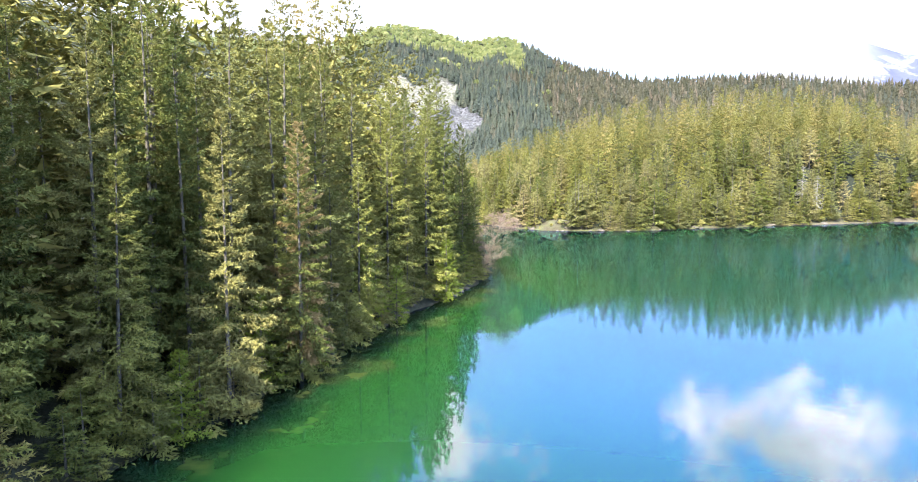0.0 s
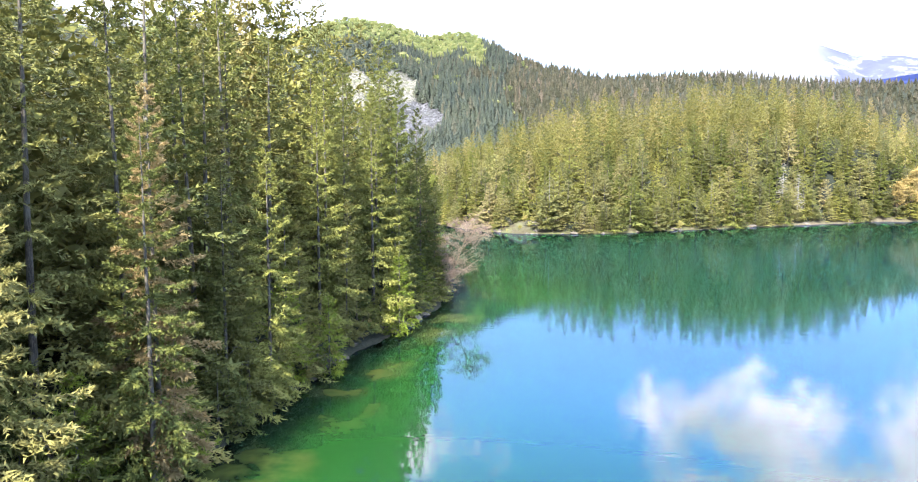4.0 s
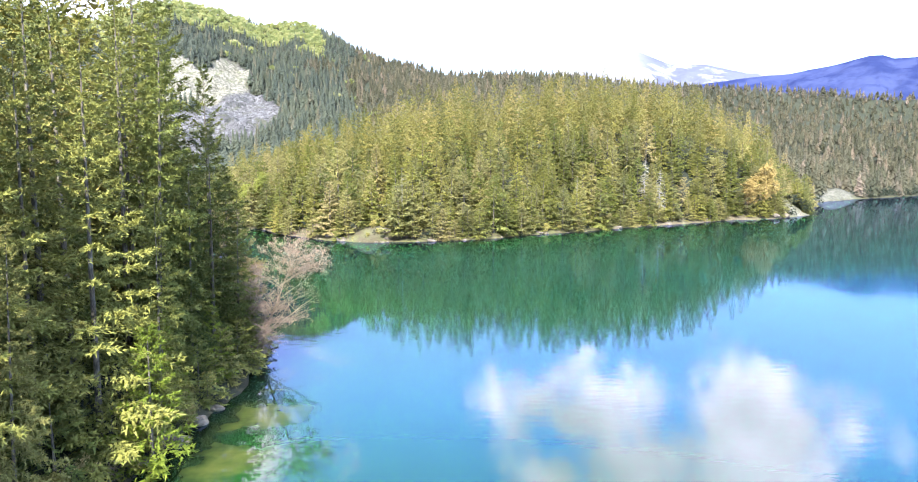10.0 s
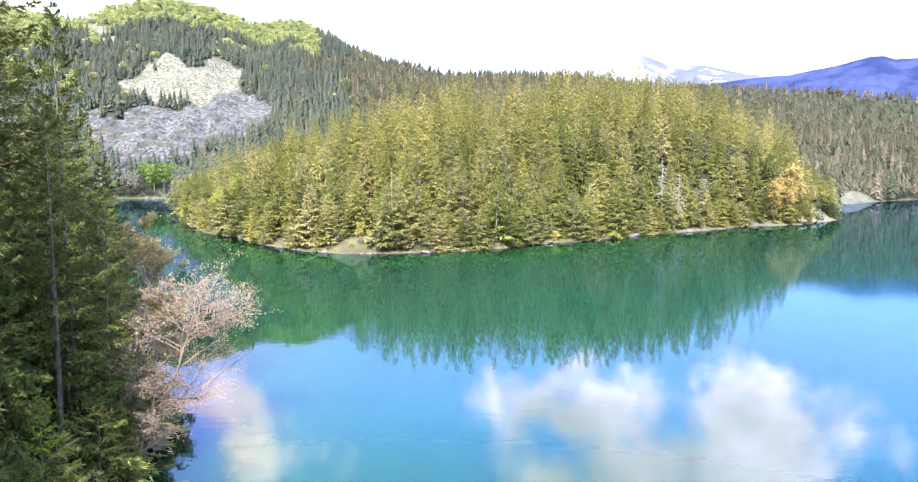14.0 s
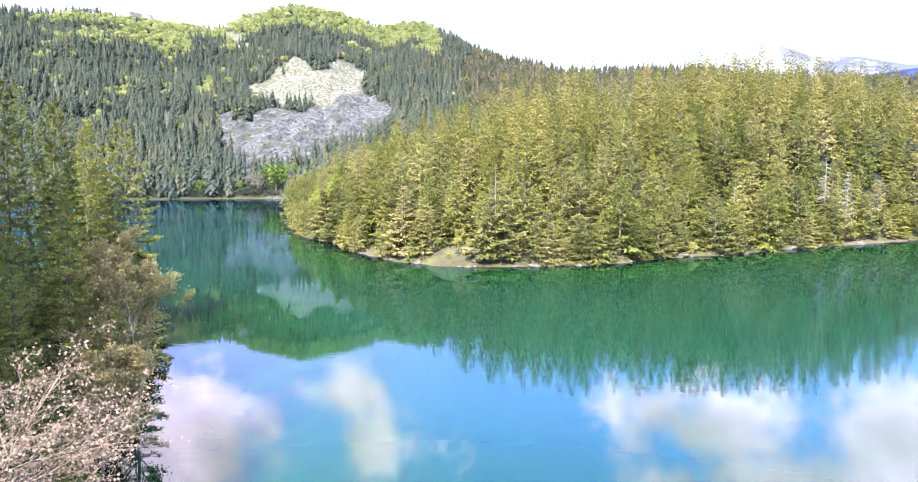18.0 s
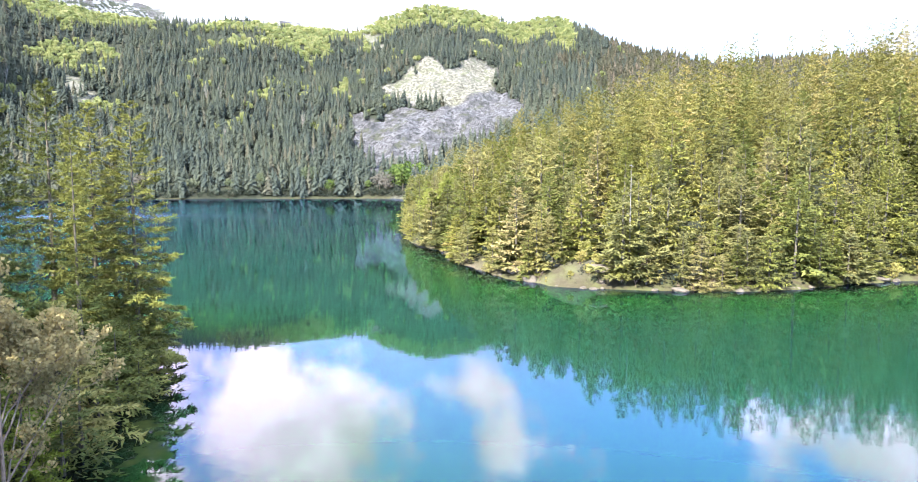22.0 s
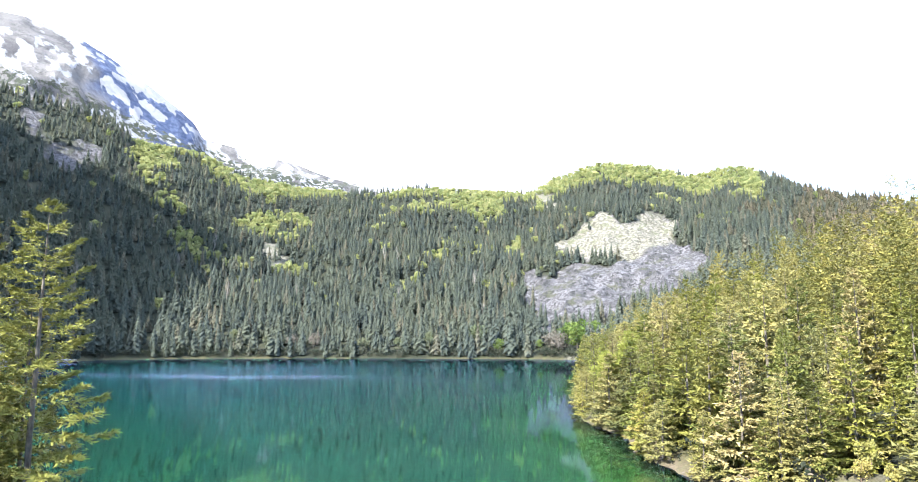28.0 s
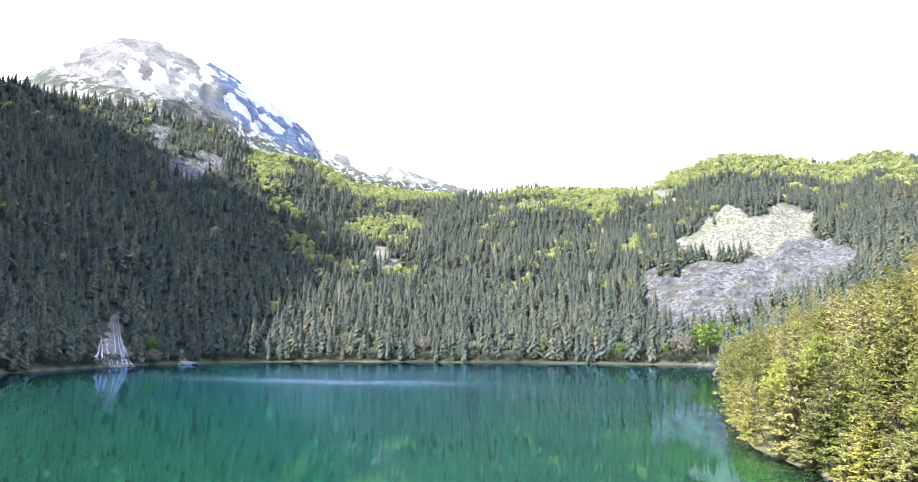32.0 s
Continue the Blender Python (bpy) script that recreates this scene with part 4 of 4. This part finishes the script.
for k in range(3):
    bl = conifer(130 + k, 19.0, (3.6, 3.0, 4.0)[k], 46, 4, 3, 1.0, 0.10, 0.85, 0.36, 0.05)
    bank_shapes.append((bl.reshape(-1, 3), np.arange(len(bl) * 3).reshape(-1, 3)))
fewer = (by < 112) | (np.random.RandomState(11).rand(len(by)) < 0.45)
bx, by = bx[fewer], by[fewer]
forest("bank_wood", "dense dark spruce wood filling the bank", bank_shapes, MID_FIR, bx, by, np.where(by < 48, 1.65, np.where(by < 108, 1.42, 0.95)), 10)

far_shapes = [far_shape(140 + k, 20.0, (4.9, 4.2, 5.5, 4.5, 5.1, 3.8)[k]) for k in range(6)]
beech_shapes = [blob_shape(160 + k, 10.0, 5.4, 64, 6, 0.235) for k in range(4)]


def slope_spots():
    """Spots on the slopes round the lake, by azimuth and distance."""
    r = np.random.RandomState(77)
    xs, ys = [], []
    rad = 300.0
    while rad < 1230:
        gap = 5.7 + rad * 0.0022
        az = np.radians(np.arange(-46, 84, math.degrees(gap / rad)))
        az = az + r.uniform(-0.45, 0.45, len(az)) * gap / rad
        rr = rad + r.uniform(-0.5, 0.5, len(az)) * gap
        xs.append(EYE[0] - np.sin(az) * rr), ys.append(EYE[1] + np.cos(az) * rr)
        rad += gap
    return np.concatenate(xs), np.concatenate(ys)


# spots of the broadleaved trees along the far shore
far_trees = [(-206, 578, 0.95, "LIME", "bright green leafing tree on the far shore"), (-229, 588, 1.35, "GREY", "grey-green leafing tree on the far shore"), (-254, 562, 1.3, "GREY", "grey-green leafing tree on the far shore"),
             (-335, 532, 1.1, "BARE", "bare beige tree on the far shore"), (-350, 526, 0.9, "BARE", "bare beige tree on the far shore"), (-386, 504, 1.1, "GREY", "grey-green leafing tree on the far shore"), (-440, 388, 1.25, "LIME", "light green tree beside the waterfall"),
             (-431, 384, 0.9, "BARE", "bare pale birch beside the waterfall"), (-178, 584, 0.85, "LIME", "green leafing tree beside the gravel spit"), (-166, 588, 1.35, "BARE", "bare grey-brown tree by the gravel spit"), (-172, 591, 1.2, "BARE", "bare grey-brown tree by the gravel spit"),
             (-161, 591, 1.7, "LIME", "fresh green beech behind the gravel spit"), (-153, 589, 1.9, "LIME", "fresh green beech behind the gravel spit"), (-145, 585, 1.9, "LIME", "fresh green beech behind the gravel spit"),
             (-136, 578, 1.9, "LIME", "fresh green beech behind the gravel spit"), (-128, 570, 1.8, "LIME", "fresh green beech behind the gravel spit"), (-300, 545, 0.9, "GREY", "grey-green leafing tree on the far shore"), (-275, 553, 1.0, "GREY", "grey-green leafing tree on the far shore"), (-366, 516, 0.8, "GREY", "grey-green leafing tree on the far shore")]

sx, sy = slope_spots()
sd = to_shore(sx, sy)
ok = (sd > 0.6) & ~(on_hill(sx, sy) & (sy < np.where(sx < -20, 420, 352)) & (sx < 215))
sx, sy, sd = sx[ok], sy[ok], sd[ok]
sz = height(sx, sy)
saz, sr = polar(sx, sy)
sel = np.degrees(np.arctan2(sz - 17, sr))
crag, scree = bare(sx, sy, sz)
over = np.interp(saz, RIDGE[:, 0], RIDGE[:, 2])
dice = np.random.RandomState(78).rand(len(sx))
clump = waves(sx, sy, 60.0, 81, 3)
open_ground = np.maximum(crag, scree)
ok = (sr < over + 25) & (dice > open_ground * 0.996) & ~((np.hypot((sx + 140) / 26, (sy - 590) / 14) < 1) | ((sd < 11) & (sx > 236) & (sx < 326) & (sy > 330) & (dice > 0.15)) | (np.hypot(sx - 174, sy - 291) < 9))
share = (sr - 400) / np.maximum(over - 400, 1)
band = np.where((saz < 21) | ((saz > 45.5) & (saz < 52)), 0.76, 0.86)
green = (share > band) & (saz > 4) & (saz < 52.5) & (clump > np.where(band < 0.8, -0.75, -0.35) + 0.9 * step(share, 0.96, band + 0.02)) & (share < 1.06)
green |= (clump > 0.70) & (saz > 22) & (saz < 50) & (share > 0.42)
for ca, ce, cw in ((40.0, 8.8, 1.6), (42.7, 8.1, 1.3), (48.9, 9.9, 1.7), (43.1, 8.4, 1.5), (25.1, 9.8, 1.6), (62.8, 16.5, 0.9)):
    green |= (np.hypot(saz - ca, (sel - ce) * 1.6) < cw) & (clump > -0.1)
green |= (np.random.RandomState(82).rand(len(sx)) < 0.025) & (share > 0.35) & (saz > 0)
for fx, fy, tx, ty, wide in ((-426, 356, -478, 382, 13), (-416, 398, -440, 408, 6)):
    dx, dy = tx - fx, ty - fy
    t = ((sx - fx) * dx + (sy - fy) * dy) / (dx * dx + dy * dy)
    ok &= ~((np.abs((sx - fx) * dy - (sy - fy) * dx) / math.hypot(dx, dy) < wide * (1.05 - 0.75 * t)) & (t > -0.4) & (t < 0.97))
fir = ok & ~green
for x, y, size, tone_name, label in far_trees:
    fir &= ~((np.hypot(sx - x, sy - y) < 6.0) | ((np.hypot(sx - x * 0.985, sy - (y - 100) * 0.985 - 100) < 5.0) & (sd < 25)))
leaf = ok & green
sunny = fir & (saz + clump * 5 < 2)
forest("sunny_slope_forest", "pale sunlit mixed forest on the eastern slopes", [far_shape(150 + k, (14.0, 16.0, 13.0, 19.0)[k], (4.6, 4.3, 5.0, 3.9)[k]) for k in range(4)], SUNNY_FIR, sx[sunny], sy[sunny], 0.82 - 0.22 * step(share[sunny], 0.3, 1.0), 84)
fir &= ~sunny
forest("slope_forest", "dark spruce forest covering the mountain slopes round the lake", far_shapes, HAZED_FIR, sx[fir], sy[fir], 0.90 - 0.28 * step(share[fir], 0.2, 1.0), 79)
forest("slope_beeches", "fresh lime-green beech wood along the upper slopes", beech_shapes, BEECH, np.r_[sx[leaf], sx[leaf] + 4.1], np.r_[sy[leaf], sy[leaf] - 3.7], np.full(leaf.sum() * 2, 0.78), 80)


# ---- single things ----
def spot_height(x, y):
    return max(float(height(np.array([x]), np.array([y]))[0]), 0.0)


def dead_spruce(seed, tall, radius, boughs, label, kind="dead_tree"):
    """A grey standing trunk with short bare boughs."""
    r = np.random.RandomState(seed)
    pieces = []
    for k in range(boughs):
        u = r.uniform(0.12, 0.97)
        a, reach = r.uniform(0, 6.28), radius * (1 - u) ** 0.7 * r.uniform(0.5, 1.1) + 0.2
        base = np.array((0, 0, u * tall))
        way = np.array((math.cos(a), math.sin(a), r.uniform(-0.35, 0.15)))
        pts = [base + way * reach * q + np.array((0, 0, -0.25 * reach * q * q)) for q in (0, 0.35, 0.7, 1.0)]
        bough = [tube(pts, np.linspace(0.06, 0.02, 4), 3)]
        for q in (1, 2):
            b = a + r.choice((-1, 1)) * r.uniform(0.5, 1.0)
            w2 = np.array((math.cos(b), math.sin(b), -0.3))
            bough.append(tube([pts[q], pts[q] + w2 * reach * 0.2, pts[q] + w2 * reach * 0.38], (0.035, 0.025, 0.012), 3))
        pieces.append(joined(bough))
    return tree(kind, label, None, stem(seed, tall, 0.17, 7), PALE_BARK, pieces, category="dead tree")


dead_spruce(401, 17.5, 1.3, 14, "bleached bare snag on the peninsula's shore").matrix_basis = placed(8.3, 209.2)
dead_spruce(402, 18.5, 3.4, 70, "silver-grey dead spruce among green trees").matrix_basis = placed(92.5, 258.5, 30, 1.0)
dead_spruce(403, 17.0, 3.6, 80, "silver-grey dead spruce with drooping boughs").matrix_basis = placed(97.0, 256.5, 80, 1.0)
dead_spruce(404, 15.0, 1.2, 10, "thin bleached snag in the wood").matrix_basis = placed(62.0, 236.0)
dead_spruce(405, 17.0, 2.6, 50, "grey half-dead spruce in the wood").matrix_basis = placed(70.0, 275.0)


def broadleaf(kind, label, seed, tall, spread, mat, bark, each, size, levels=2, forks=5, thick=0.16, lean=(0, 0), droop=0.0, category="tree", group=""):
    trunk, branches, ends = limbs(seed, tall, spread, levels, forks, thick, droop, 4, lean)
    crown = blade_mesh("crown", leaves_at(ends, seed + 1, each, size), mat) if each else None
    return tree(kind, label, crown, trunk, bark, branches, category=category, group=group)


broadleaf("bare_tree", "bare pink-twigged tree leaning over the water", 501, 12.5, 0.8, PINK, TWIG, 1, 0.09, 3, 8, 0.12, (0.22, 0.02), 0.03).matrix_basis = placed(-10.3, 101.3, 0, 1.0)
broadleaf("bare_tree", "bare shrub-like tree drooping over the bank", 505, 7.0, 0.95, PINK, TWIG, 1, 0.08, 3, 7, 0.10, (0.45, -0.10), 0.10).matrix_basis = placed(-10.6, 97.5, 0, 1.0)
broadleaf("larch", "beige budding larch at the edge of the bank", 511, 13.5, 0.36, BUDS, TWIG, 8, 0.17, 3, 5, 0.13).matrix_basis = placed(-17.6, 125.2, 0, 1.0)
broadleaf("larch", "pale budding larch low on the bank", 513, 8.0, 0.45, BUDS, TWIG, 5, 0.15, 3, 5, 0.10, (0.12, 0)).matrix_basis = placed(-14.8, 116.2, 40, 1.0)
broadleaf("golden_tree", "golden-leaved spring tree on the shore", 521, 12.0, 0.45, GOLD, TWIG, 9, 0.42, 2, 6, 0.16).matrix_basis = placed(147.5, 278.5, 0, 1.5)
broadleaf("golden_tree", "smaller golden-leaved tree on the shore", 522, 10.5, 0.35, GOLD, TWIG, 9, 0.40, 2, 5, 0.14).matrix_basis = placed(140.5, 277.5, 90, 1.25)
broadleaf("lime_tree", "yellow-green leafing tree at the peninsula's tip", 531, 14.0, 0.45, SUN_LEAF, TWIG, 9, 0.36, 2, 6, 0.16).matrix_basis = placed(-37.0, 263.0, 0, 1.0)
broadleaf("lime_tree", "yellow-green leafing tree at the peninsula's tip", 532, 11.5, 0.45, SUN_LEAF, TWIG, 8, 0.36, 2, 5, 0.14).matrix_basis = placed(-44.5, 275.0, 0, 1.0)

# a bright young fir that stands out on the bank
young = tree("young_fir", "bright yellow-green young fir on the bank", blade_mesh("crown", conifer(541, 9.0, 2.5, 60, 7, 6, 0.36, 0.03, 0.7, 0.25, 0.05), YOUNG), stem(542, 9.0, 0.12, 6), BARK)
young.matrix_basis = placed(-12.2, 75.3, 0, 1.0)
for x, y, size in ((-15.5, 60.0, 0.8), (-19.0, 40.5, 0.9), (-14.0, 84.0, 0.7), (-22.5, 131.0, 0.9), (-20.5, 22.0, 0.7), (-12.0, 90.5, 0.65), (-11.5, 104.5, 0.5), (-18.2, 56.5, 1.0), (-20.0, 33.0, 0.85)):
    copy_thing(young, placed(x, y, x * 40, size))

# a rusty spruce and gnarled dead trunks low on the bank
RUST = leafy("rusty_needles", (0.12, 0.092, 0.040, 1), (0.24, 0.185, 0.085, 1), (0.24, 0.17, 0.09, 1), 0.5)
rusty = tree("spruce", "spruce with rusty brown needles on the bank", blade_mesh("crown", near_spruces[3][1], RUST), near_spruces[3][2], BARK, group="spruces on the bank")
rusty.matrix_basis = placed(-18.4, 37.6, 120, 0.93)
for k, (x, y, size) in enumerate(((-20.0, 49.0, 1.0), (-19.2, 51.6, 0.9), (-21.2, 33.5, 0.9))):
    broadleaf("dead_tree", "gnarled grey dead trunk leaning over the bank", 561 + k, 4.5, 0.7, None, PALE_BARK, 0, 0, 2, 4, 0.22, (0.25, -0.1), 0.05).matrix_basis = placed(x, y, 40 * k, size)

# shrubs along the water
shrub = broadleaf("shrub", "low brownish shrub at the water's edge", 551, 2.6, 1.1, SHRUB, TWIG, 6, 0.2, 2, 3, 0.05, category="shrub", group="shore shrubs")
dry = broadleaf("shrub", "bare pale shrub at the water's edge", 553, 3.4, 1.1, None, TWIG, 0, 0, 2, 4, 0.06, category="shrub", group="shore shrubs")
along = np.random.RandomState(56)
for a, b in zip(LAKE[37:53], LAKE[38:54]):
    for k in range(max(2, int(np.hypot(*(b - a)) / 4.5))):
        q = a + (b - a) * along.rand() + along.normal(0, 0.5, 2)
        d = float(to_shore(q[:1], q[1:])[0])
        if d > 0.2:
            copy_thing((shrub, dry)[along.randint(2)], placed(q[0], q[1], along.uniform(0, 360), along.uniform(0.5, 1.3)))
for k in range(64):
    y = along.uniform(20, 150)
    x = float(np.interp(y, LAKE[1:17, 1], LAKE[1:17, 0])) - along.uniform(0.3, 2.0)
    copy_thing((shrub, dry)[along.randint(3) // 2], placed(x, y, along.uniform(0, 360), along.uniform(0.4, 0.8)))
for x, y, size in ((-5.5, 210.6, 0.9), (-4.0, 209.4, 0.6), (-2.2, 211.0, 1.1), (-0.6, 209.0, 0.6), (0.8, 210.8, 0.9), (2.4, 208.9, 0.7), (3.6, 210.4, 1.0), (-3.2, 212.3, 1.2), (1.8, 212.4, 1.2), (6.6, 209.9, 1.0)):
    copy_thing((shrub, dry)[int(x * 10) % 2], placed(x, y, x * 70, size))
shrub.matrix_basis, dry.matrix_basis = placed(5.5, 209.5), placed(9.5, 208.8, 0, 1.5)


def boulder(seed, flat):
    bm = bmesh.new()
    bmesh.ops.create_icosphere(bm, subdivisions=3, radius=1.0)
    off = Vector((seed * 3.1, seed * 1.7, 0))
    for v in bm.verts:
        f = 1 + 0.35 * noise.noise(v.co * 0.9 + off) + 0.16 * noise.noise(v.co * 2.6 + off)
        v.co = Vector((v.co.x * f * 1.25, v.co.y * f, v.co.z * f * flat))
    me = bpy.data.meshes.new("boulder")
    bm.to_mesh(me)
    bm.free()
    me.materials.append(ROCK)
    return tagged(new("boulder", me), "pale weathered limestone boulder on the shore", "boulder", "shore boulders")


rocks = [boulder(k + 1, (0.6, 0.75, 0.45)[k]) for k in range(3)]
for x, y, size, which in ((-3.0, 212.0, 1.3, 0), (4.0, 210.0, 1.6, 2), (15.6, 207.2, 1.1, 2), (-10.0, 215.0, 1.0, 1), (48.0, 225.2, 1.2, 2), (77.0, 241.5, 1.4, 2), (99.0, 253.5, 1.2, 0), (153.0, 280.0, 2.6, 2), (160.0, 284.5, 2.2, 0), (-7.0, 211.8, 1.1, 1)):
    copy_thing(rocks[which], pose(x, y, spot_height(x, y) + 0.1 * size, 0, 0, x * 31) @ Matrix.Scale(size, 4))
for k in range(84):
    y = along.uniform(44, 158)
    if k < 26:
        x = float(np.interp(y, LAKE[1:17, 1], LAKE[1:17, 0])) - along.uniform(-0.2, 1.2)
    else:
        t = along.uniform(36, 52)
        x, y = LAKE[int(t)] + (LAKE[int(t) + 1] - LAKE[int(t)]) * (t % 1) + along.normal(0, 0.6, 2)
    size = along.uniform(0.18, 0.6)
    copy_thing(rocks[along.randint(3)], pose(x, y, spot_height(x, y) + 0.05, 0, 0, along.uniform(0, 360)) @ Matrix.Scale(size, 4))
for k, src in enumerate(rocks):
    src.matrix_basis = pose(-12.0 + k * 0.5, 80.0 + 3 * k, spot_height(-12.0 + k * 0.5, 80.0 + 3 * k), 0, 0, 60 * k) @ Matrix.Scale(0.6, 4)

# broadleaved trees along the far shore
far_leaf = [blob_shape(600 + k, 13.0, (3.4, 4.2, 3.0)[k], 420, (9, 12, 10)[k], 0.10) for k in range(3)]
far_tones = {"LIME": LIME, "BARE": BARE_HAZE, "GREY": GREY_LEAF}
for k, (x, y, size, tone_name, label) in enumerate(far_trees):
    v, f = far_leaf[k % 3]
    ob = tree("broadleaf_tree", label, build_mesh("crown", v, f, far_tones[tone_name]), stem(620 + k, 9.0, 0.2, 5), BARK, group="broadleaved trees on the far shore")
    ob.matrix_basis = placed(x, y, 50 * k, size * 1.3, sink=2.6 * size)

# pale dead trunks standing in the slope forest
snag_trunk, snag_boughs, tips = limbs(633, 17.0, 0.12, 2, 5, 0.30)
snag = tree("dead_tree", "pale dead trunk standing in the slope forest", None, snag_trunk, PALE_BARK, snag_boughs, "dead trunks on the slope")
snag.matrix_basis = placed(-403, 724)
for x, y, size in ((-387, 723, 1.0), (-283, 691, 1.15), (-330, 640, 0.9), (-455, 560, 1.1), (-520, 560, 1.0), (-560, 500, 0.9), (-470, 480, 1.0), (-540, 620, 1.0), (-505, 455, 0.9), (-250, 640, 0.8), (-420, 610, 0.9)):
    copy_thing(snag, placed(x, y, x, size))


def waterfall(foot, top, wide, strands, seed):
    """White water running over a rocky slope in thin strands."""
    r = np.random.RandomState(seed)
    ob = tagged(new("waterfall"), "white waterfall fanning over brown rock into the lake", "waterfall")
    foot, top = np.array(foot, float), np.array(top, float)
    run = top - foot
    side = np.array((run[1], -run[0])) / np.hypot(*run)

    def drape(u, v, lift):
        x, y = foot[0] + run[0] * v + side[0] * u * wide * (1 - 0.72 * v), foot[1] + run[1] * v + side[1] * u * wide * (1 - 0.72 * v)
        return np.stack([x, y, np.maximum(height(x, y), -0.3) + lift + waves(x, y, 5.0, seed, 3) * 0.9], -1)

    u, v = np.meshgrid(np.linspace(-1.05, 1.05, 30), np.linspace(-0.16, 1.05, 40))
    part = new("rock_face", build_mesh("rock_face", drape(u, v, 0.8 - 1.2 * u**4), grid_faces(40, 30), WET_ROCK, False))
    part.parent = ob
    for a, b, t0, t1, thick in strands:
        t = np.linspace(0, 1, 22)
        cu = a + (b - a) * t**1.5 + np.cumsum(r.normal(0, 0.012, 22))
        tv = t0 + (t1 - t0) * t
        half = thick * (1.2 - 0.7 * t) * r.uniform(0.75, 1.2, 22) / wide
        rows = [drape(cu + q * half, tv, 1.25 + (0.35 if q == 0 else 0.0)) for q in (-1, 0, 1)]
        strand = new("strand", build_mesh("strand", np.stack(rows, 1), grid_faces(22, 3), FOAM, True))
        strand.parent = ob
    return ob


waterfall((-426, 356), (-478, 382), 12.5, [(0.85, 0.30, -0.10, 1.0, 0.75), (0.62, 0.30, -0.10, 0.95, 0.6), (0.42, 0.05, -0.10, 0.85, 0.6), (0.2, -0.3, -0.1, 0.8, 0.5), (-0.15, -0.55, -0.10, 0.45, 0.6), (-0.45, -0.75, -0.10, 0.42, 0.55), (-0.7, -0.8, -0.10, 0.36, 0.5), (0.0, -0.6, -0.10, 0.40, 0.4), (0.95, 0.5, -0.1, 0.4, 0.4)], 701)
waterfall((-414, 397), (-440, 408), 6.0, [(0.3, 0.1, -0.1, 0.8, 0.5), (-0.2, 0.0, -0.1, 0.6, 0.5), (0.7, 0.3, -0.1, 0.5, 0.4), (-0.6, -0.3, -0.1, 0.4, 0.4)], 702)


# low scrub that hides the waterline
SCRUB = leafy("grey_shore_scrub", (0.016, 0.022, 0.016, 1), (0.034, 0.040, 0.024, 1), (0.05, 0.045, 0.03, 1), 0.4, True)
scrub_shapes = [blob_shape(640 + k, 4.0, 2.2, 40) for k in range(3)]
qx, qy = [], []
pick = np.random.RandomState(645)
for a, b in zip(LAKE[20:58], LAKE[21:59]):
    long = float(np.hypot(*(b - a)))
    inward = np.array((a[1] - b[1], b[0] - a[0])) / long
    near_gap = 2.2 if min(np.hypot(*(a - (0, 100))), np.hypot(*(b - (0, 100)))) < 260 else 0.9
    for k in range(int(long / near_gap)):
        q = a + (b - a) * pick.rand() + inward * pick.uniform(0.3, 2.4 if near_gap > 2 else 6.0)
        qx.append(q[0]), qy.append(q[1])
qx, qy = np.array(qx), np.array(qy)
ok = (to_shore(qx, qy) > 0.1) & ~((qx > 236) & (qx < 328) & (qy > 330) & (qy < 480))
forest("shore_scrub", "low grey-brown scrub along the waterline", scrub_shapes, SCRUB, qx[ok], qy[ok], np.where(np.hypot(qx[ok], qy[ok] - 100) > 260, pick.uniform(0.7, 1.6, ok.sum()), pick.uniform(0.25, 0.8, ok.sum())), 646, 0.2)
